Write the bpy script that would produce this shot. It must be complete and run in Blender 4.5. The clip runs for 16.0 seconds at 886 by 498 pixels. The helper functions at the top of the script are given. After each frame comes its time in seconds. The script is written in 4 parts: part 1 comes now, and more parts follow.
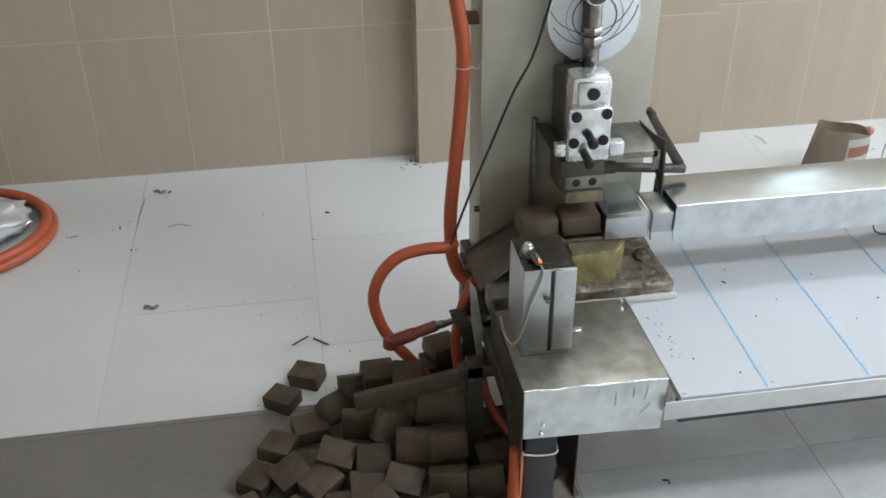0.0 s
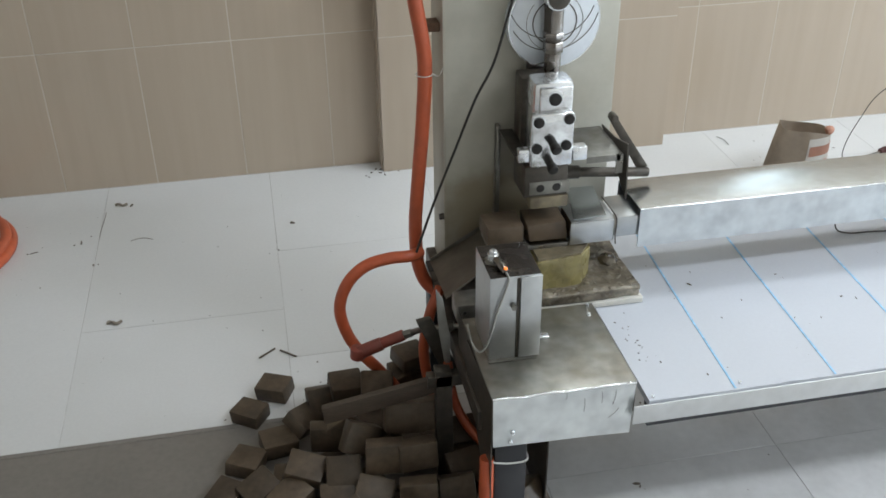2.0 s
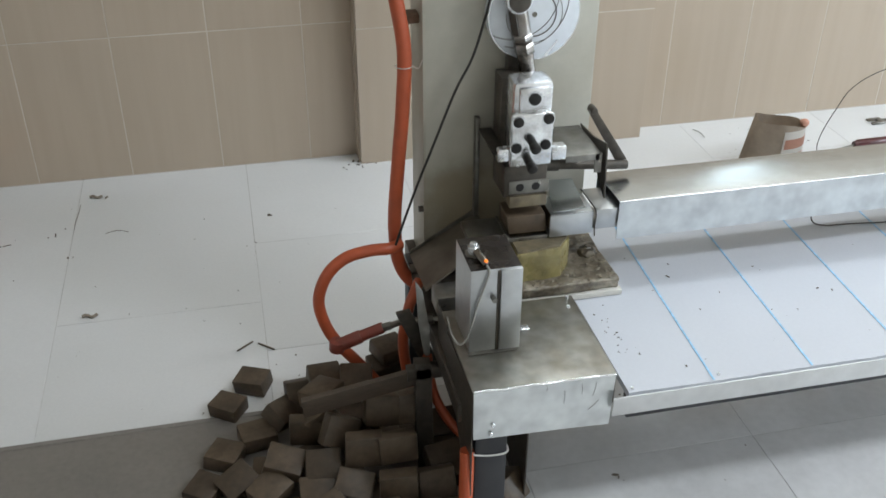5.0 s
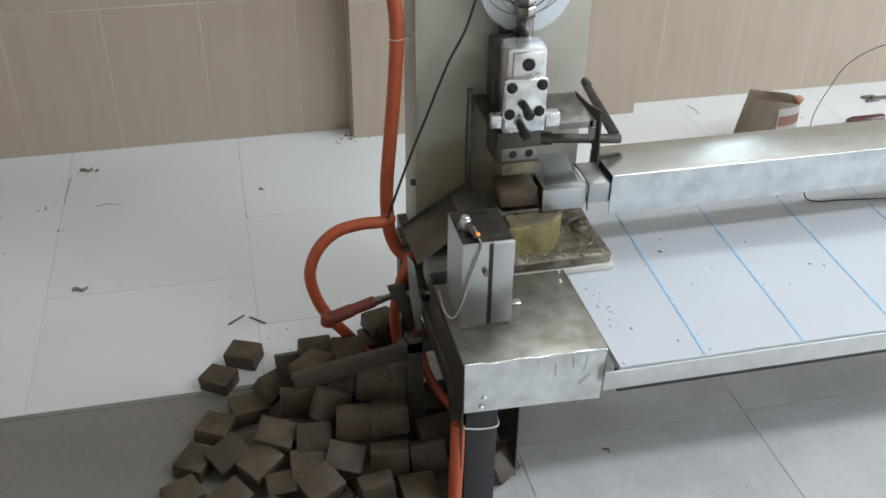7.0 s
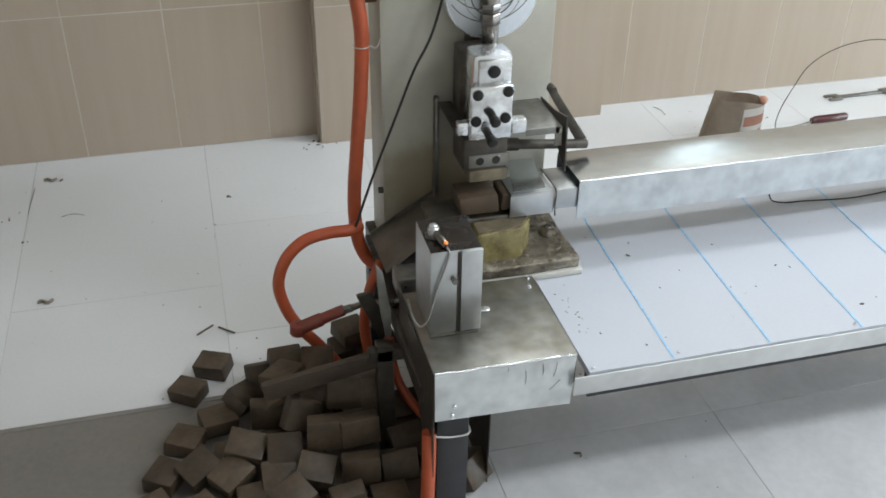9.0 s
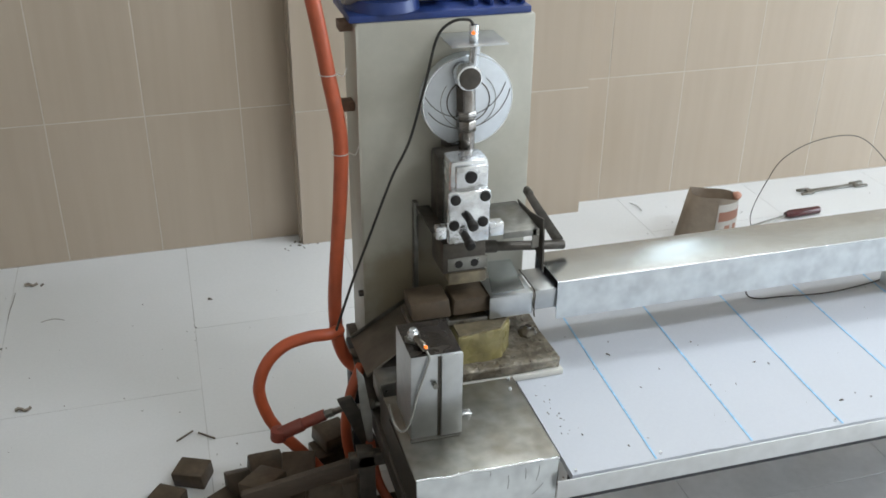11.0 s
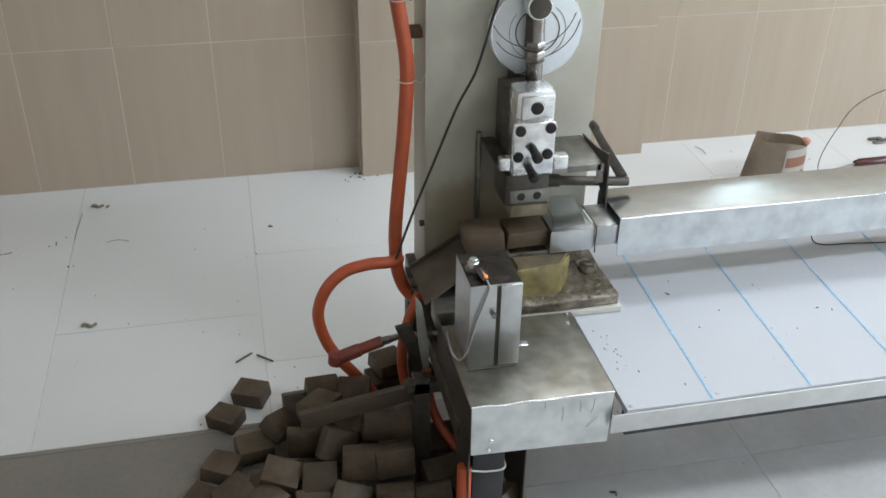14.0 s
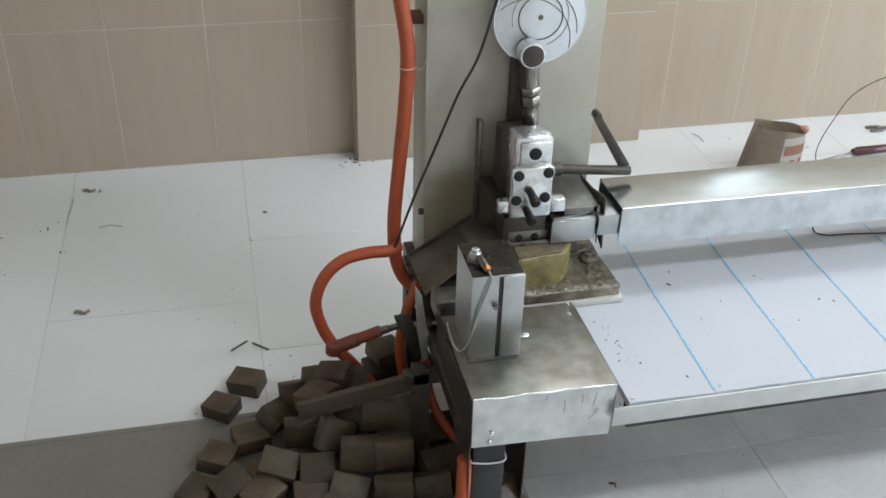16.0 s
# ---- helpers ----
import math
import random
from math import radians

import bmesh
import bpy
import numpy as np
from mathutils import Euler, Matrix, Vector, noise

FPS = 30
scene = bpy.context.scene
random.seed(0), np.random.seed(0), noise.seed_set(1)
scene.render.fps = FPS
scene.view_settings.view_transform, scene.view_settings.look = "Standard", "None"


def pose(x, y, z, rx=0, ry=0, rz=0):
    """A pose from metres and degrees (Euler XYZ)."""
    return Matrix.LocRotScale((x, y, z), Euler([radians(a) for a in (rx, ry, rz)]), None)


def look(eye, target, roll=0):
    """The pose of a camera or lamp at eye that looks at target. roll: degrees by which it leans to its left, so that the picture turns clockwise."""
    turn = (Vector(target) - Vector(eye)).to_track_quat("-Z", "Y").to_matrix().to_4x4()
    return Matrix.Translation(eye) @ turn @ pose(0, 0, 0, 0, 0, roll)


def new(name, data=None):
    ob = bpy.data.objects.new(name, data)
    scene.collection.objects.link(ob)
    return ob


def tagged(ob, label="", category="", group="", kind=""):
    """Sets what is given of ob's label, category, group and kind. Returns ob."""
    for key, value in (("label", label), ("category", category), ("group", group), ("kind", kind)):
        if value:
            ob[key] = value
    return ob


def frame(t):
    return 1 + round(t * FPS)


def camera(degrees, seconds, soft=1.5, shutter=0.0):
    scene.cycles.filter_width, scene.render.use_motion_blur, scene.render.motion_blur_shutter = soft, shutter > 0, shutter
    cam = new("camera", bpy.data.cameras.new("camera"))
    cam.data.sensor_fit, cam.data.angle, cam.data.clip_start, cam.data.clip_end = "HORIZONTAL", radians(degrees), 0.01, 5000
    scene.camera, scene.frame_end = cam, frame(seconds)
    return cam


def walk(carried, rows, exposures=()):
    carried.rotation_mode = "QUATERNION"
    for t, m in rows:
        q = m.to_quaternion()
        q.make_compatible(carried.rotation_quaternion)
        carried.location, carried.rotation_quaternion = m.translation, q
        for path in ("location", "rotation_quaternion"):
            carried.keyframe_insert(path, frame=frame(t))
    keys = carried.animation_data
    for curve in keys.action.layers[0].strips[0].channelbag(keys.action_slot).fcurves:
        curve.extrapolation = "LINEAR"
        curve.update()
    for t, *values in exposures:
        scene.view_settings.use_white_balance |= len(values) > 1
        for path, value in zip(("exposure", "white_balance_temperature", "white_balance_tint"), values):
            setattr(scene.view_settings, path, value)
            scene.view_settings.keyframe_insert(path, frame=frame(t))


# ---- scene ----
cam = camera(48.6, 16.0, soft=1.6, shutter=0.8)
PATH = [
    (0, (0.06, -2.599, 1.285), (0.323, -0.917, 0.234), -0.4),
    (0.5, (0.08, -2.594, 1.28), (0.345, -0.912, 0.231), -1.0),
    (1, (0.079, -2.597, 1.284), (0.367, -0.917, 0.238), -1.2),
    (1.5, (0.072, -2.595, 1.285), (0.38, -0.916, 0.243), -0.8),
    (2, (0.068, -2.59, 1.285), (0.394, -0.914, 0.243), -0.6),
    (2.5, (0.062, -2.586, 1.282), (0.403, -0.918, 0.233), -0.1),
    (3, (0.064, -2.582, 1.281), (0.413, -0.919, 0.226), -0.0),
    (3.5, (0.053, -2.586, 1.283), (0.422, -0.922, 0.237), 0.5),
    (4, (0.059, -2.585, 1.286), (0.43, -0.92, 0.242), 0.3),
    (6.5, (0.062, -2.587, 1.276), (0.441, -0.952, 0.189), 0.6),
    (7, (0.064, -2.584, 1.274), (0.446, -0.953, 0.18), 0.8),
    (7.5, (0.067, -2.579, 1.276), (0.451, -0.953, 0.177), 0.8),
    (8, (0.063, -2.576, 1.277), (0.458, -0.956, 0.174), 1.0),
    (10.3, (0.083, -2.577, 1.293), (0.559, -0.961, 0.215), 0.6),
    (10.5, (0.081, -2.575, 1.287), (0.557, -0.951, 0.22), 0.6),
    (11, (0.077, -2.579, 1.307), (0.57, -0.88, 0.375), 0.6),
    (11.5, (0.068, -2.583, 1.303), (0.544, -0.876, 0.375), 0.9),
    (12, (0.057, -2.592, 1.299), (0.502, -0.888, 0.351), 1.1),
    (12.5, (0.059, -2.587, 1.295), (0.465, -0.889, 0.318), 1.2),
    (13, (0.057, -2.587, 1.291), (0.448, -0.906, 0.28), 1.1),
    (13.5, (0.061, -2.586, 1.29), (0.437, -0.914, 0.26), 1.1),
    (14, (0.062, -2.584, 1.288), (0.437, -0.914, 0.253), 1.0),
    (14.5, (0.061, -2.575, 1.286), (0.439, -0.913, 0.24), 1.1),
    (15, (0.056, -2.562, 1.286), (0.443, -0.911, 0.226), 1.3),
    (15.5, (0.053, -2.555, 1.287), (0.444, -0.909, 0.219), 1.7),
    (16, (0.049, -2.557, 1.286), (0.442, -0.91, 0.222), 1.7),
]
walk(cam, [(t, look(eye, target, roll)) for t, eye, target, roll in PATH])

# ---- light ----
world = bpy.data.worlds.new("room_world")
world.use_nodes = True
scene.world = world
world.node_tree.nodes["Background"].inputs[0].default_value = (0.8, 0.86, 0.95, 1)
world.node_tree.nodes["Background"].inputs[1].default_value = 0.12


def area_lamp(name, m, sx, sy, watts, colour):
    d = bpy.data.lights.new(name, "AREA")
    d.shape, d.size, d.size_y, d.energy, d.color = "RECTANGLE", sx, sy, watts, colour
    ob = new(name, d)
    ob.matrix_world = m
    return ob


area_lamp("north_window_daylight", look((1.46, -0.02, 1.45), (1.1, -1.6, 0.3)), 0.24, 0.86, 0.75, (0.86, 0.97, 1.0))
area_lamp("east_opening_daylight", look((4.96, -2.05, 1.1), (0.6, -1.60, 0.4)), 2.4, 1.9, 95, (0.84, 0.965, 1.09))
# two unseen overhead lamps, added to fill the floor, walls and front faces
area_lamp("added_overhead_fill", look((1.5, -0.60, 2.62), (1.5, -0.61, 0)), 1.2, 0.30, 15, (0.90, 0.99, 1.06))
area_lamp("added_front_fill", look((2.2, -2.4, 2.62), (2.2, -2.41, 0)), 1.2, 0.30, 36, (0.91, 0.99, 1.09))
scene.view_settings.exposure = 0.11


# ---- materials ----
def mat(name, colour, rough=0.5, metal=0.0, spots=None, spot_scale=8.0, spot_amount=0.3, grain=0.0, grain_scale=60.0,
        bump=0.0, bump_scale=80.0, stretch=(1, 1, 1), vary=0.0, spec=0.5, rough_var=0.0, coat=0.0, emit=0.0):
    """Principled surface with broad stains, fine grain, bump and a shift of brightness from object to object."""
    m = bpy.data.materials.new(name)
    m.use_nodes = True
    t = m.node_tree
    n, l = t.nodes, t.links
    b = n["Principled BSDF"]
    b.inputs["Roughness"].default_value = rough
    b.inputs["Metallic"].default_value = metal
    b.inputs["Specular IOR Level"].default_value = spec
    b.inputs["Coat Weight"].default_value = coat
    co = n.new("ShaderNodeTexCoord")
    mp = n.new("ShaderNodeMapping")
    mp.inputs["Scale"].default_value = stretch
    l.new(co.outputs["Object"], mp.inputs[0])
    info = n.new("ShaderNodeObjectInfo")
    off = n.new("ShaderNodeVectorMath")
    off.operation = "MULTIPLY_ADD"
    l.new(info.outputs["Random"], off.inputs[0])
    off.inputs[1].default_value = (7.3, 3.1, 5.7)
    l.new(mp.outputs[0], off.inputs[2])

    def noise_tex(scale, detail=4.0):
        x = n.new("ShaderNodeTexNoise")
        x.inputs["Scale"].default_value, x.inputs["Detail"].default_value = scale, detail
        l.new(off.outputs[0], x.inputs["Vector"])
        return x

    col = n.new("ShaderNodeRGB")
    col.outputs[0].default_value = (*colour, 1)
    out = col.outputs[0]
    if spots:
        x = noise_tex(spot_scale, 2.0)
        r = n.new("ShaderNodeMapRange")
        r.interpolation_type = "SMOOTHERSTEP"
        r.inputs[1].default_value, r.inputs[2].default_value = 0.22, 0.88
        r.inputs[3].default_value, r.inputs[4].default_value = 0.0, spot_amount
        l.new(x.outputs[0], r.inputs[0])
        mx = n.new("ShaderNodeMix")
        mx.data_type = "RGBA"
        l.new(r.outputs[0], mx.inputs[0])
        l.new(out, mx.inputs[6])
        mx.inputs[7].default_value = (*spots, 1)
        out = mx.outputs[2]
    if grain or vary:
        x = noise_tex(grain_scale, 6.0)
        g = n.new("ShaderNodeMapRange")
        g.inputs[1].default_value, g.inputs[2].default_value = 0.25, 0.75
        g.inputs[3].default_value, g.inputs[4].default_value = 1 - grain, 1 + grain
        l.new(x.outputs[0], g.inputs[0])
        v = n.new("ShaderNodeMapRange")
        v.inputs[3].default_value, v.inputs[4].default_value = 1 - vary, 1 + vary
        l.new(info.outputs["Random"], v.inputs[0])
        mul = n.new("ShaderNodeMath")
        mul.operation = "MULTIPLY"
        l.new(g.outputs[0], mul.inputs[0])
        l.new(v.outputs[0], mul.inputs[1])
        sc = n.new("ShaderNodeVectorMath")
        sc.operation = "SCALE"
        l.new(out, sc.inputs[0])
        l.new(mul.outputs[0], sc.inputs["Scale"])
        out = sc.outputs[0]
    l.new(out, b.inputs["Base Color"])
    if rough_var:
        x = noise_tex(spot_scale * 1.7, 1.5)
        r = n.new("ShaderNodeMapRange")
        r.interpolation_type = "SMOOTHERSTEP"
        r.inputs[1].default_value, r.inputs[2].default_value = 0.15, 0.85
        r.inputs[3].default_value, r.inputs[4].default_value = max(0.02, rough - rough_var), min(1, rough + rough_var)
        l.new(x.outputs[0], r.inputs[0])
        l.new(r.outputs[0], b.inputs["Roughness"])
    if bump:
        x = noise_tex(bump_scale, 5.0)
        bp = n.new("ShaderNodeBump")
        bp.inputs["Strength"].default_value, bp.inputs["Distance"].default_value = bump, 0.004
        l.new(x.outputs[0], bp.inputs["Height"])
        l.new(bp.outputs[0], b.inputs["Normal"])
    if emit:
        b.inputs["Emission Color"].default_value = (*colour, 1)
        b.inputs["Emission Strength"].default_value = emit
    return m


M = {}
M["wall_tile"] = mat("beige_wall_tile", (0.435, 0.354, 0.273), 0.25, spots=(0.385, 0.310, 0.235), spot_scale=4, spot_amount=0.45, grain=0.018, grain_scale=10, stretch=(6, 6, 0.35), vary=0.02, bump=0.01, bump_scale=8)
M["grout"] = mat("pale_grout", (0.53, 0.465, 0.39), 0.85, spots=(0.44, 0.375, 0.30), spot_scale=2.5, spot_amount=0.9, grain=0.06, grain_scale=40)
M["paint"] = mat("wall_paint", (0.74, 0.71, 0.66), 0.8, spots=(0.66, 0.63, 0.58), spot_scale=2, grain=0.03)
M["white_tile"] = mat("white_floor_tile", (0.685, 0.69, 0.69), 0.36, spots=(0.62, 0.625, 0.61), spot_scale=3, spot_amount=0.55, grain=0.025, grain_scale=160, vary=0.012)
M["grey_tile"] = mat("light_grey_floor_tile", (0.645, 0.64, 0.635), 0.19, spots=(0.48, 0.475, 0.465), spot_scale=7, spot_amount=0.6, grain=0.05, grain_scale=60, vary=0.02, rough_var=0.05)
M["mat"] = mat("grey_floor_sheet", (0.212, 0.194, 0.176), 0.42, spots=(0.165, 0.155, 0.14), spot_scale=4, spot_amount=0.7, grain=0.08, grain_scale=90, bump=0.05, bump_scale=60)
M["joint"] = mat("floor_joint", (0.44, 0.435, 0.43), 0.9, grain=0.35, grain_scale=14)
M["white_joint"] = mat("pale_floor_joint", (0.62, 0.62, 0.61), 0.9, spots=(0.34, 0.33, 0.31), spot_scale=7, spot_amount=0.75, grain=0.25, grain_scale=14)
M["cream"] = mat("cream_enamel", (0.475, 0.458, 0.392), 0.45, spots=(0.32, 0.29, 0.225), spot_scale=5, spot_amount=0.7, grain=0.04, grain_scale=60, bump=0.03, bump_scale=120)
M["steel"] = mat("stainless_sheet", (0.56, 0.58, 0.59), 0.34, 1.0, spots=(0.43, 0.44, 0.44), spot_scale=11, spot_amount=0.6, grain=0.06, grain_scale=70, bump=0.03, bump_scale=18)
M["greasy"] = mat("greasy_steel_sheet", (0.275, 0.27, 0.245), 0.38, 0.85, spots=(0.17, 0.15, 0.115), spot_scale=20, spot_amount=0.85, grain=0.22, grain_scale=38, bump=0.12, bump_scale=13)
M["chrome"] = mat("polished_steel", (0.82, 0.84, 0.86), 0.20, 0.85, spots=(0.55, 0.55, 0.54), spot_scale=26, spot_amount=0.4, rough_var=0.10, bump=0.22, bump_scale=55)
M["disc"] = mat("turned_steel_disc", (0.70, 0.735, 0.77), 0.40, 0.35, spots=(0.66, 0.68, 0.70), spot_scale=20, spot_amount=0.4, grain=0.05)
M["iron"] = mat("dark_oily_iron", (0.060, 0.052, 0.043), 0.42, 0.35, spots=(0.10, 0.084, 0.064), spot_scale=25, spot_amount=0.6, grain=0.25, grain_scale=80, bump=0.15, bump_scale=70)
M["midsteel"] = mat("worn_grey_steel", (0.25, 0.245, 0.225), 0.38, 0.8, spots=(0.13, 0.11, 0.08), spot_scale=22, spot_amount=0.7, grain=0.15, grain_scale=80, rough_var=0.12, bump=0.08, bump_scale=60)
M["brass"] = mat("soap_smeared_brass_die", (0.255, 0.212, 0.085), 0.30, 0.1, spots=(0.10, 0.078, 0.045), spot_scale=26, spot_amount=0.75, grain=0.25, grain_scale=45, bump=0.3, bump_scale=55, rough_var=0.15)
M["caked"] = mat("soap_caked_plate", (0.125, 0.100, 0.070), 0.27, 0.1, spots=(0.30, 0.27, 0.21), spot_scale=34, spot_amount=0.85, grain=0.5, grain_scale=60, bump=1.0, bump_scale=60, rough_var=0.16)
M["lid"] = mat("dark_brown_lid", (0.022, 0.017, 0.014), 0.26, spots=(0.05, 0.04, 0.03), spot_scale=20, spot_amount=0.6, rough_var=0.06)
M["lead"] = mat("grey_lead_sheath", (0.30, 0.295, 0.27), 0.32, spots=(0.20, 0.19, 0.17), spot_scale=25, spot_amount=0.7, grain=0.1)
M["rodsteel"] = mat("oily_polished_rod", (0.29, 0.27, 0.25), 0.20, 1.0, spots=(0.12, 0.095, 0.07), spot_scale=24, spot_amount=0.9, rough_var=0.1, bump=0.08, bump_scale=40)
M["bolt"] = mat("blackened_bolt", (0.014, 0.013, 0.012), 0.5, spec=0.3, spots=(0.03, 0.025, 0.02), spot_scale=60, spot_amount=0.6)
M["face"] = mat("dented_bright_plate", (0.86, 0.88, 0.90), 0.17, 0.9, spots=(0.40, 0.39, 0.37), spot_scale=40, spot_amount=0.8, rough_var=0.12, bump=0.55, bump_scale=32)
M["punch"] = mat("smeared_punch", (0.205, 0.168, 0.105), 0.38, 0.1, spots=(0.10, 0.08, 0.055), spot_scale=40, spot_amount=0.9, grain=0.3, grain_scale=50, bump=0.4, bump_scale=50)
M["slide"] = mat("dull_brown_sheet", (0.150, 0.130, 0.104), 0.45, 0.3, spots=(0.085, 0.068, 0.050), spot_scale=12, spot_amount=0.8, grain=0.15, grain_scale=50, bump=0.1, bump_scale=40, rough_var=0.1)
# lighter copy of the stainless: reflections on front faces put into the colour
M["front"] = mat("smudged_lit_front_sheet", (0.74, 0.77, 0.77), 0.36, 1.0, spots=(0.40, 0.41, 0.42), spot_scale=22, spot_amount=0.55, grain=0.05, grain_scale=70, bump=0.03, bump_scale=18)
M["cover"] = mat("brushed_chute_cover", (0.57, 0.605, 0.62), 0.24, 1.0, spots=(0.47, 0.485, 0.49), spot_scale=18, spot_amount=0.7, grain=0.06, grain_scale=60, bump=0.02, bump_scale=22)
M["maroon"] = mat("dark_red_handle", (0.07, 0.012, 0.012), 0.3, spots=(0.05, 0.015, 0.015), spot_scale=30, spot_amount=0.7)
M["soap"] = mat("brown_soap", (0.100, 0.072, 0.047), 0.44, spec=0.35, spots=(0.050, 0.036, 0.025), spot_scale=24, spot_amount=0.8, grain=0.2, grain_scale=90, vary=0.2, bump=0.16, bump_scale=60)
M["crumb"] = mat("soap_crumb", (0.13, 0.105, 0.08), 0.7, grain=0.3, grain_scale=200)
M["butt"] = mat("rolled_shaving", (0.22, 0.185, 0.145), 0.7, grain=0.25, grain_scale=150)
M["hose"] = mat("orange_rubber_hose", (0.53, 0.105, 0.040), 0.42, spots=(0.36, 0.09, 0.045), spot_scale=14, spot_amount=0.7, grain=0.08)
M["red_plastic"] = mat("red_brown_fitting", (0.25, 0.052, 0.032), 0.45, spots=(0.14, 0.05, 0.04), spot_scale=30, spot_amount=0.7, grain=0.12)
M["black"] = mat("black_paint", (0.022, 0.023, 0.028), 0.42, spots=(0.05, 0.05, 0.05), spot_scale=20, spot_amount=0.4)
M["cable"] = mat("black_cable", (0.025, 0.023, 0.02), 0.5)
M["clear"] = mat("pale_plastic", (0.62, 0.61, 0.58), 0.35, grain=0.04)
M["panel"] = mat("white_laminate", (0.545, 0.565, 0.61), 0.34, spots=(0.49, 0.51, 0.545), spot_scale=4, spot_amount=0.4, grain=0.02, grain_scale=160)
M["blue_line"] = mat("blue_marking_tape", (0.29, 0.55, 0.77), 0.5, grain=0.25, grain_scale=90)
M["alu"] = mat("aluminium_angle", (0.72, 0.735, 0.745), 0.45, 0.6, spots=(0.5, 0.5, 0.48), spot_scale=12, spot_amount=0.5, grain=0.05)
M["wood"] = mat("pale_wood_plank", (0.60, 0.58, 0.53), 0.65, spots=(0.36, 0.32, 0.25), spot_scale=10, stretch=(1, 12, 12), grain=0.12, bump=0.1)
M["dark_wood"] = mat("dark_stained_batten", (0.070, 0.050, 0.035), 0.6, spots=(0.10, 0.078, 0.058), spot_scale=10, stretch=(1, 8, 8), grain=0.25, bump=0.2)
M["blue_motor"] = mat("blue_motor_paint", (0.022, 0.05, 0.20), 0.38, spots=(0.012, 0.025, 0.10), spot_scale=18, spot_amount=0.7)
M["grey_motor"] = mat("grey_cast_motor", (0.33, 0.32, 0.30), 0.45, 0.3, spots=(0.2, 0.19, 0.17), spot_scale=14, grain=0.12, bump=0.15)
M["card"] = mat("torn_cardboard", (0.43, 0.355, 0.28), 0.75, spots=(0.30, 0.24, 0.18), spot_scale=14, spot_amount=0.6, grain=0.08, bump=0.1)
M["paper"] = mat("printed_paper_label", (0.72, 0.68, 0.62), 0.6, grain=0.05)
M["print_red"] = mat("label_orange_print", (0.48, 0.24, 0.165), 0.6, grain=0.08)
M["foil"] = mat("crumpled_plastic_bag", (0.70, 0.70, 0.72), 0.25, 0.3, spots=(0.45, 0.44, 0.44), spot_scale=20, spot_amount=0.7)
M["amber"] = mat("amber_lamp", (1.0, 0.22, 0.02), 0.3, emit=0.6)
M["rust"] = mat("rusty_bracket", (0.20, 0.13, 0.09), 0.7, 0.3, grain=0.25, grain_scale=80)
M["lamp_white"] = mat("lamp_diffuser", (0.95, 0.95, 0.92), 0.5, emit=3.0)
M["sky_glow"] = mat("window_sky", (0.80, 0.92, 1.0), 0.5, emit=0.9)


def stained(m, centre, size, colour, scale):
    """A blotch of dried dirt with a ragged outline, at a place on the object."""
    n, l = m.node_tree.nodes, m.node_tree.links
    b = n["Principled BSDF"]
    old = b.inputs["Base Color"].links[0].from_socket
    co = n.new("ShaderNodeTexCoord")
    mp = n.new("ShaderNodeMapping")
    mp.vector_type = "TEXTURE"
    mp.inputs["Location"].default_value, mp.inputs["Scale"].default_value = centre, size
    l.new(co.outputs["Object"], mp.inputs[0])
    ln = n.new("ShaderNodeVectorMath")
    ln.operation = "LENGTH"
    l.new(mp.outputs[0], ln.inputs[0])
    x = n.new("ShaderNodeTexNoise")
    x.inputs["Scale"].default_value, x.inputs["Detail"].default_value = scale, 6.0
    l.new(co.outputs["Object"], x.inputs["Vector"])
    add = n.new("ShaderNodeMath")
    add.operation = "MULTIPLY_ADD"
    l.new(x.outputs[0], add.inputs[0])
    add.inputs[1].default_value = 1.1
    l.new(ln.outputs["Value"], add.inputs[2])
    r = n.new("ShaderNodeMapRange")
    r.interpolation_type = "SMOOTHERSTEP"
    r.inputs[1].default_value, r.inputs[2].default_value = 0.75, 1.75
    r.inputs[3].default_value, r.inputs[4].default_value = 0.85, 0.0
    l.new(add.outputs[0], r.inputs[0])
    mx = n.new("ShaderNodeMix")
    mx.data_type = "RGBA"
    l.new(r.outputs[0], mx.inputs[0])
    l.new(old, mx.inputs[6])
    mx.inputs[7].default_value = (*colour, 1)
    l.new(mx.outputs[2], b.inputs["Base Color"])


stained(M["cream"], (-0.06, 0.10, 0.385), (0.14, 0.2, 0.13), (0.24, 0.195, 0.125), 16)


# ---- builders ----
def bm_box(bm, x0, x1, y0, y1, z0, z1, bevel=0.0, seg=2):
    r = bmesh.ops.create_cube(bm, size=1.0, matrix=Matrix.Translation(((x0 + x1) / 2, (y0 + y1) / 2, (z0 + z1) / 2))
                              @ Matrix.Diagonal((x1 - x0, y1 - y0, z1 - z0, 1)))
    if bevel:
        es = list({e for v in r["verts"] for e in v.link_edges})
        bmesh.ops.bevel(bm, geom=es, offset=bevel, segments=seg, affect="EDGES", profile=0.5)
    return bm


def box(x0, x1, y0, y1, z0, z1, bevel=0.0, seg=2):
    return bm_box(bmesh.new(), x0, x1, y0, y1, z0, z1, bevel, seg)


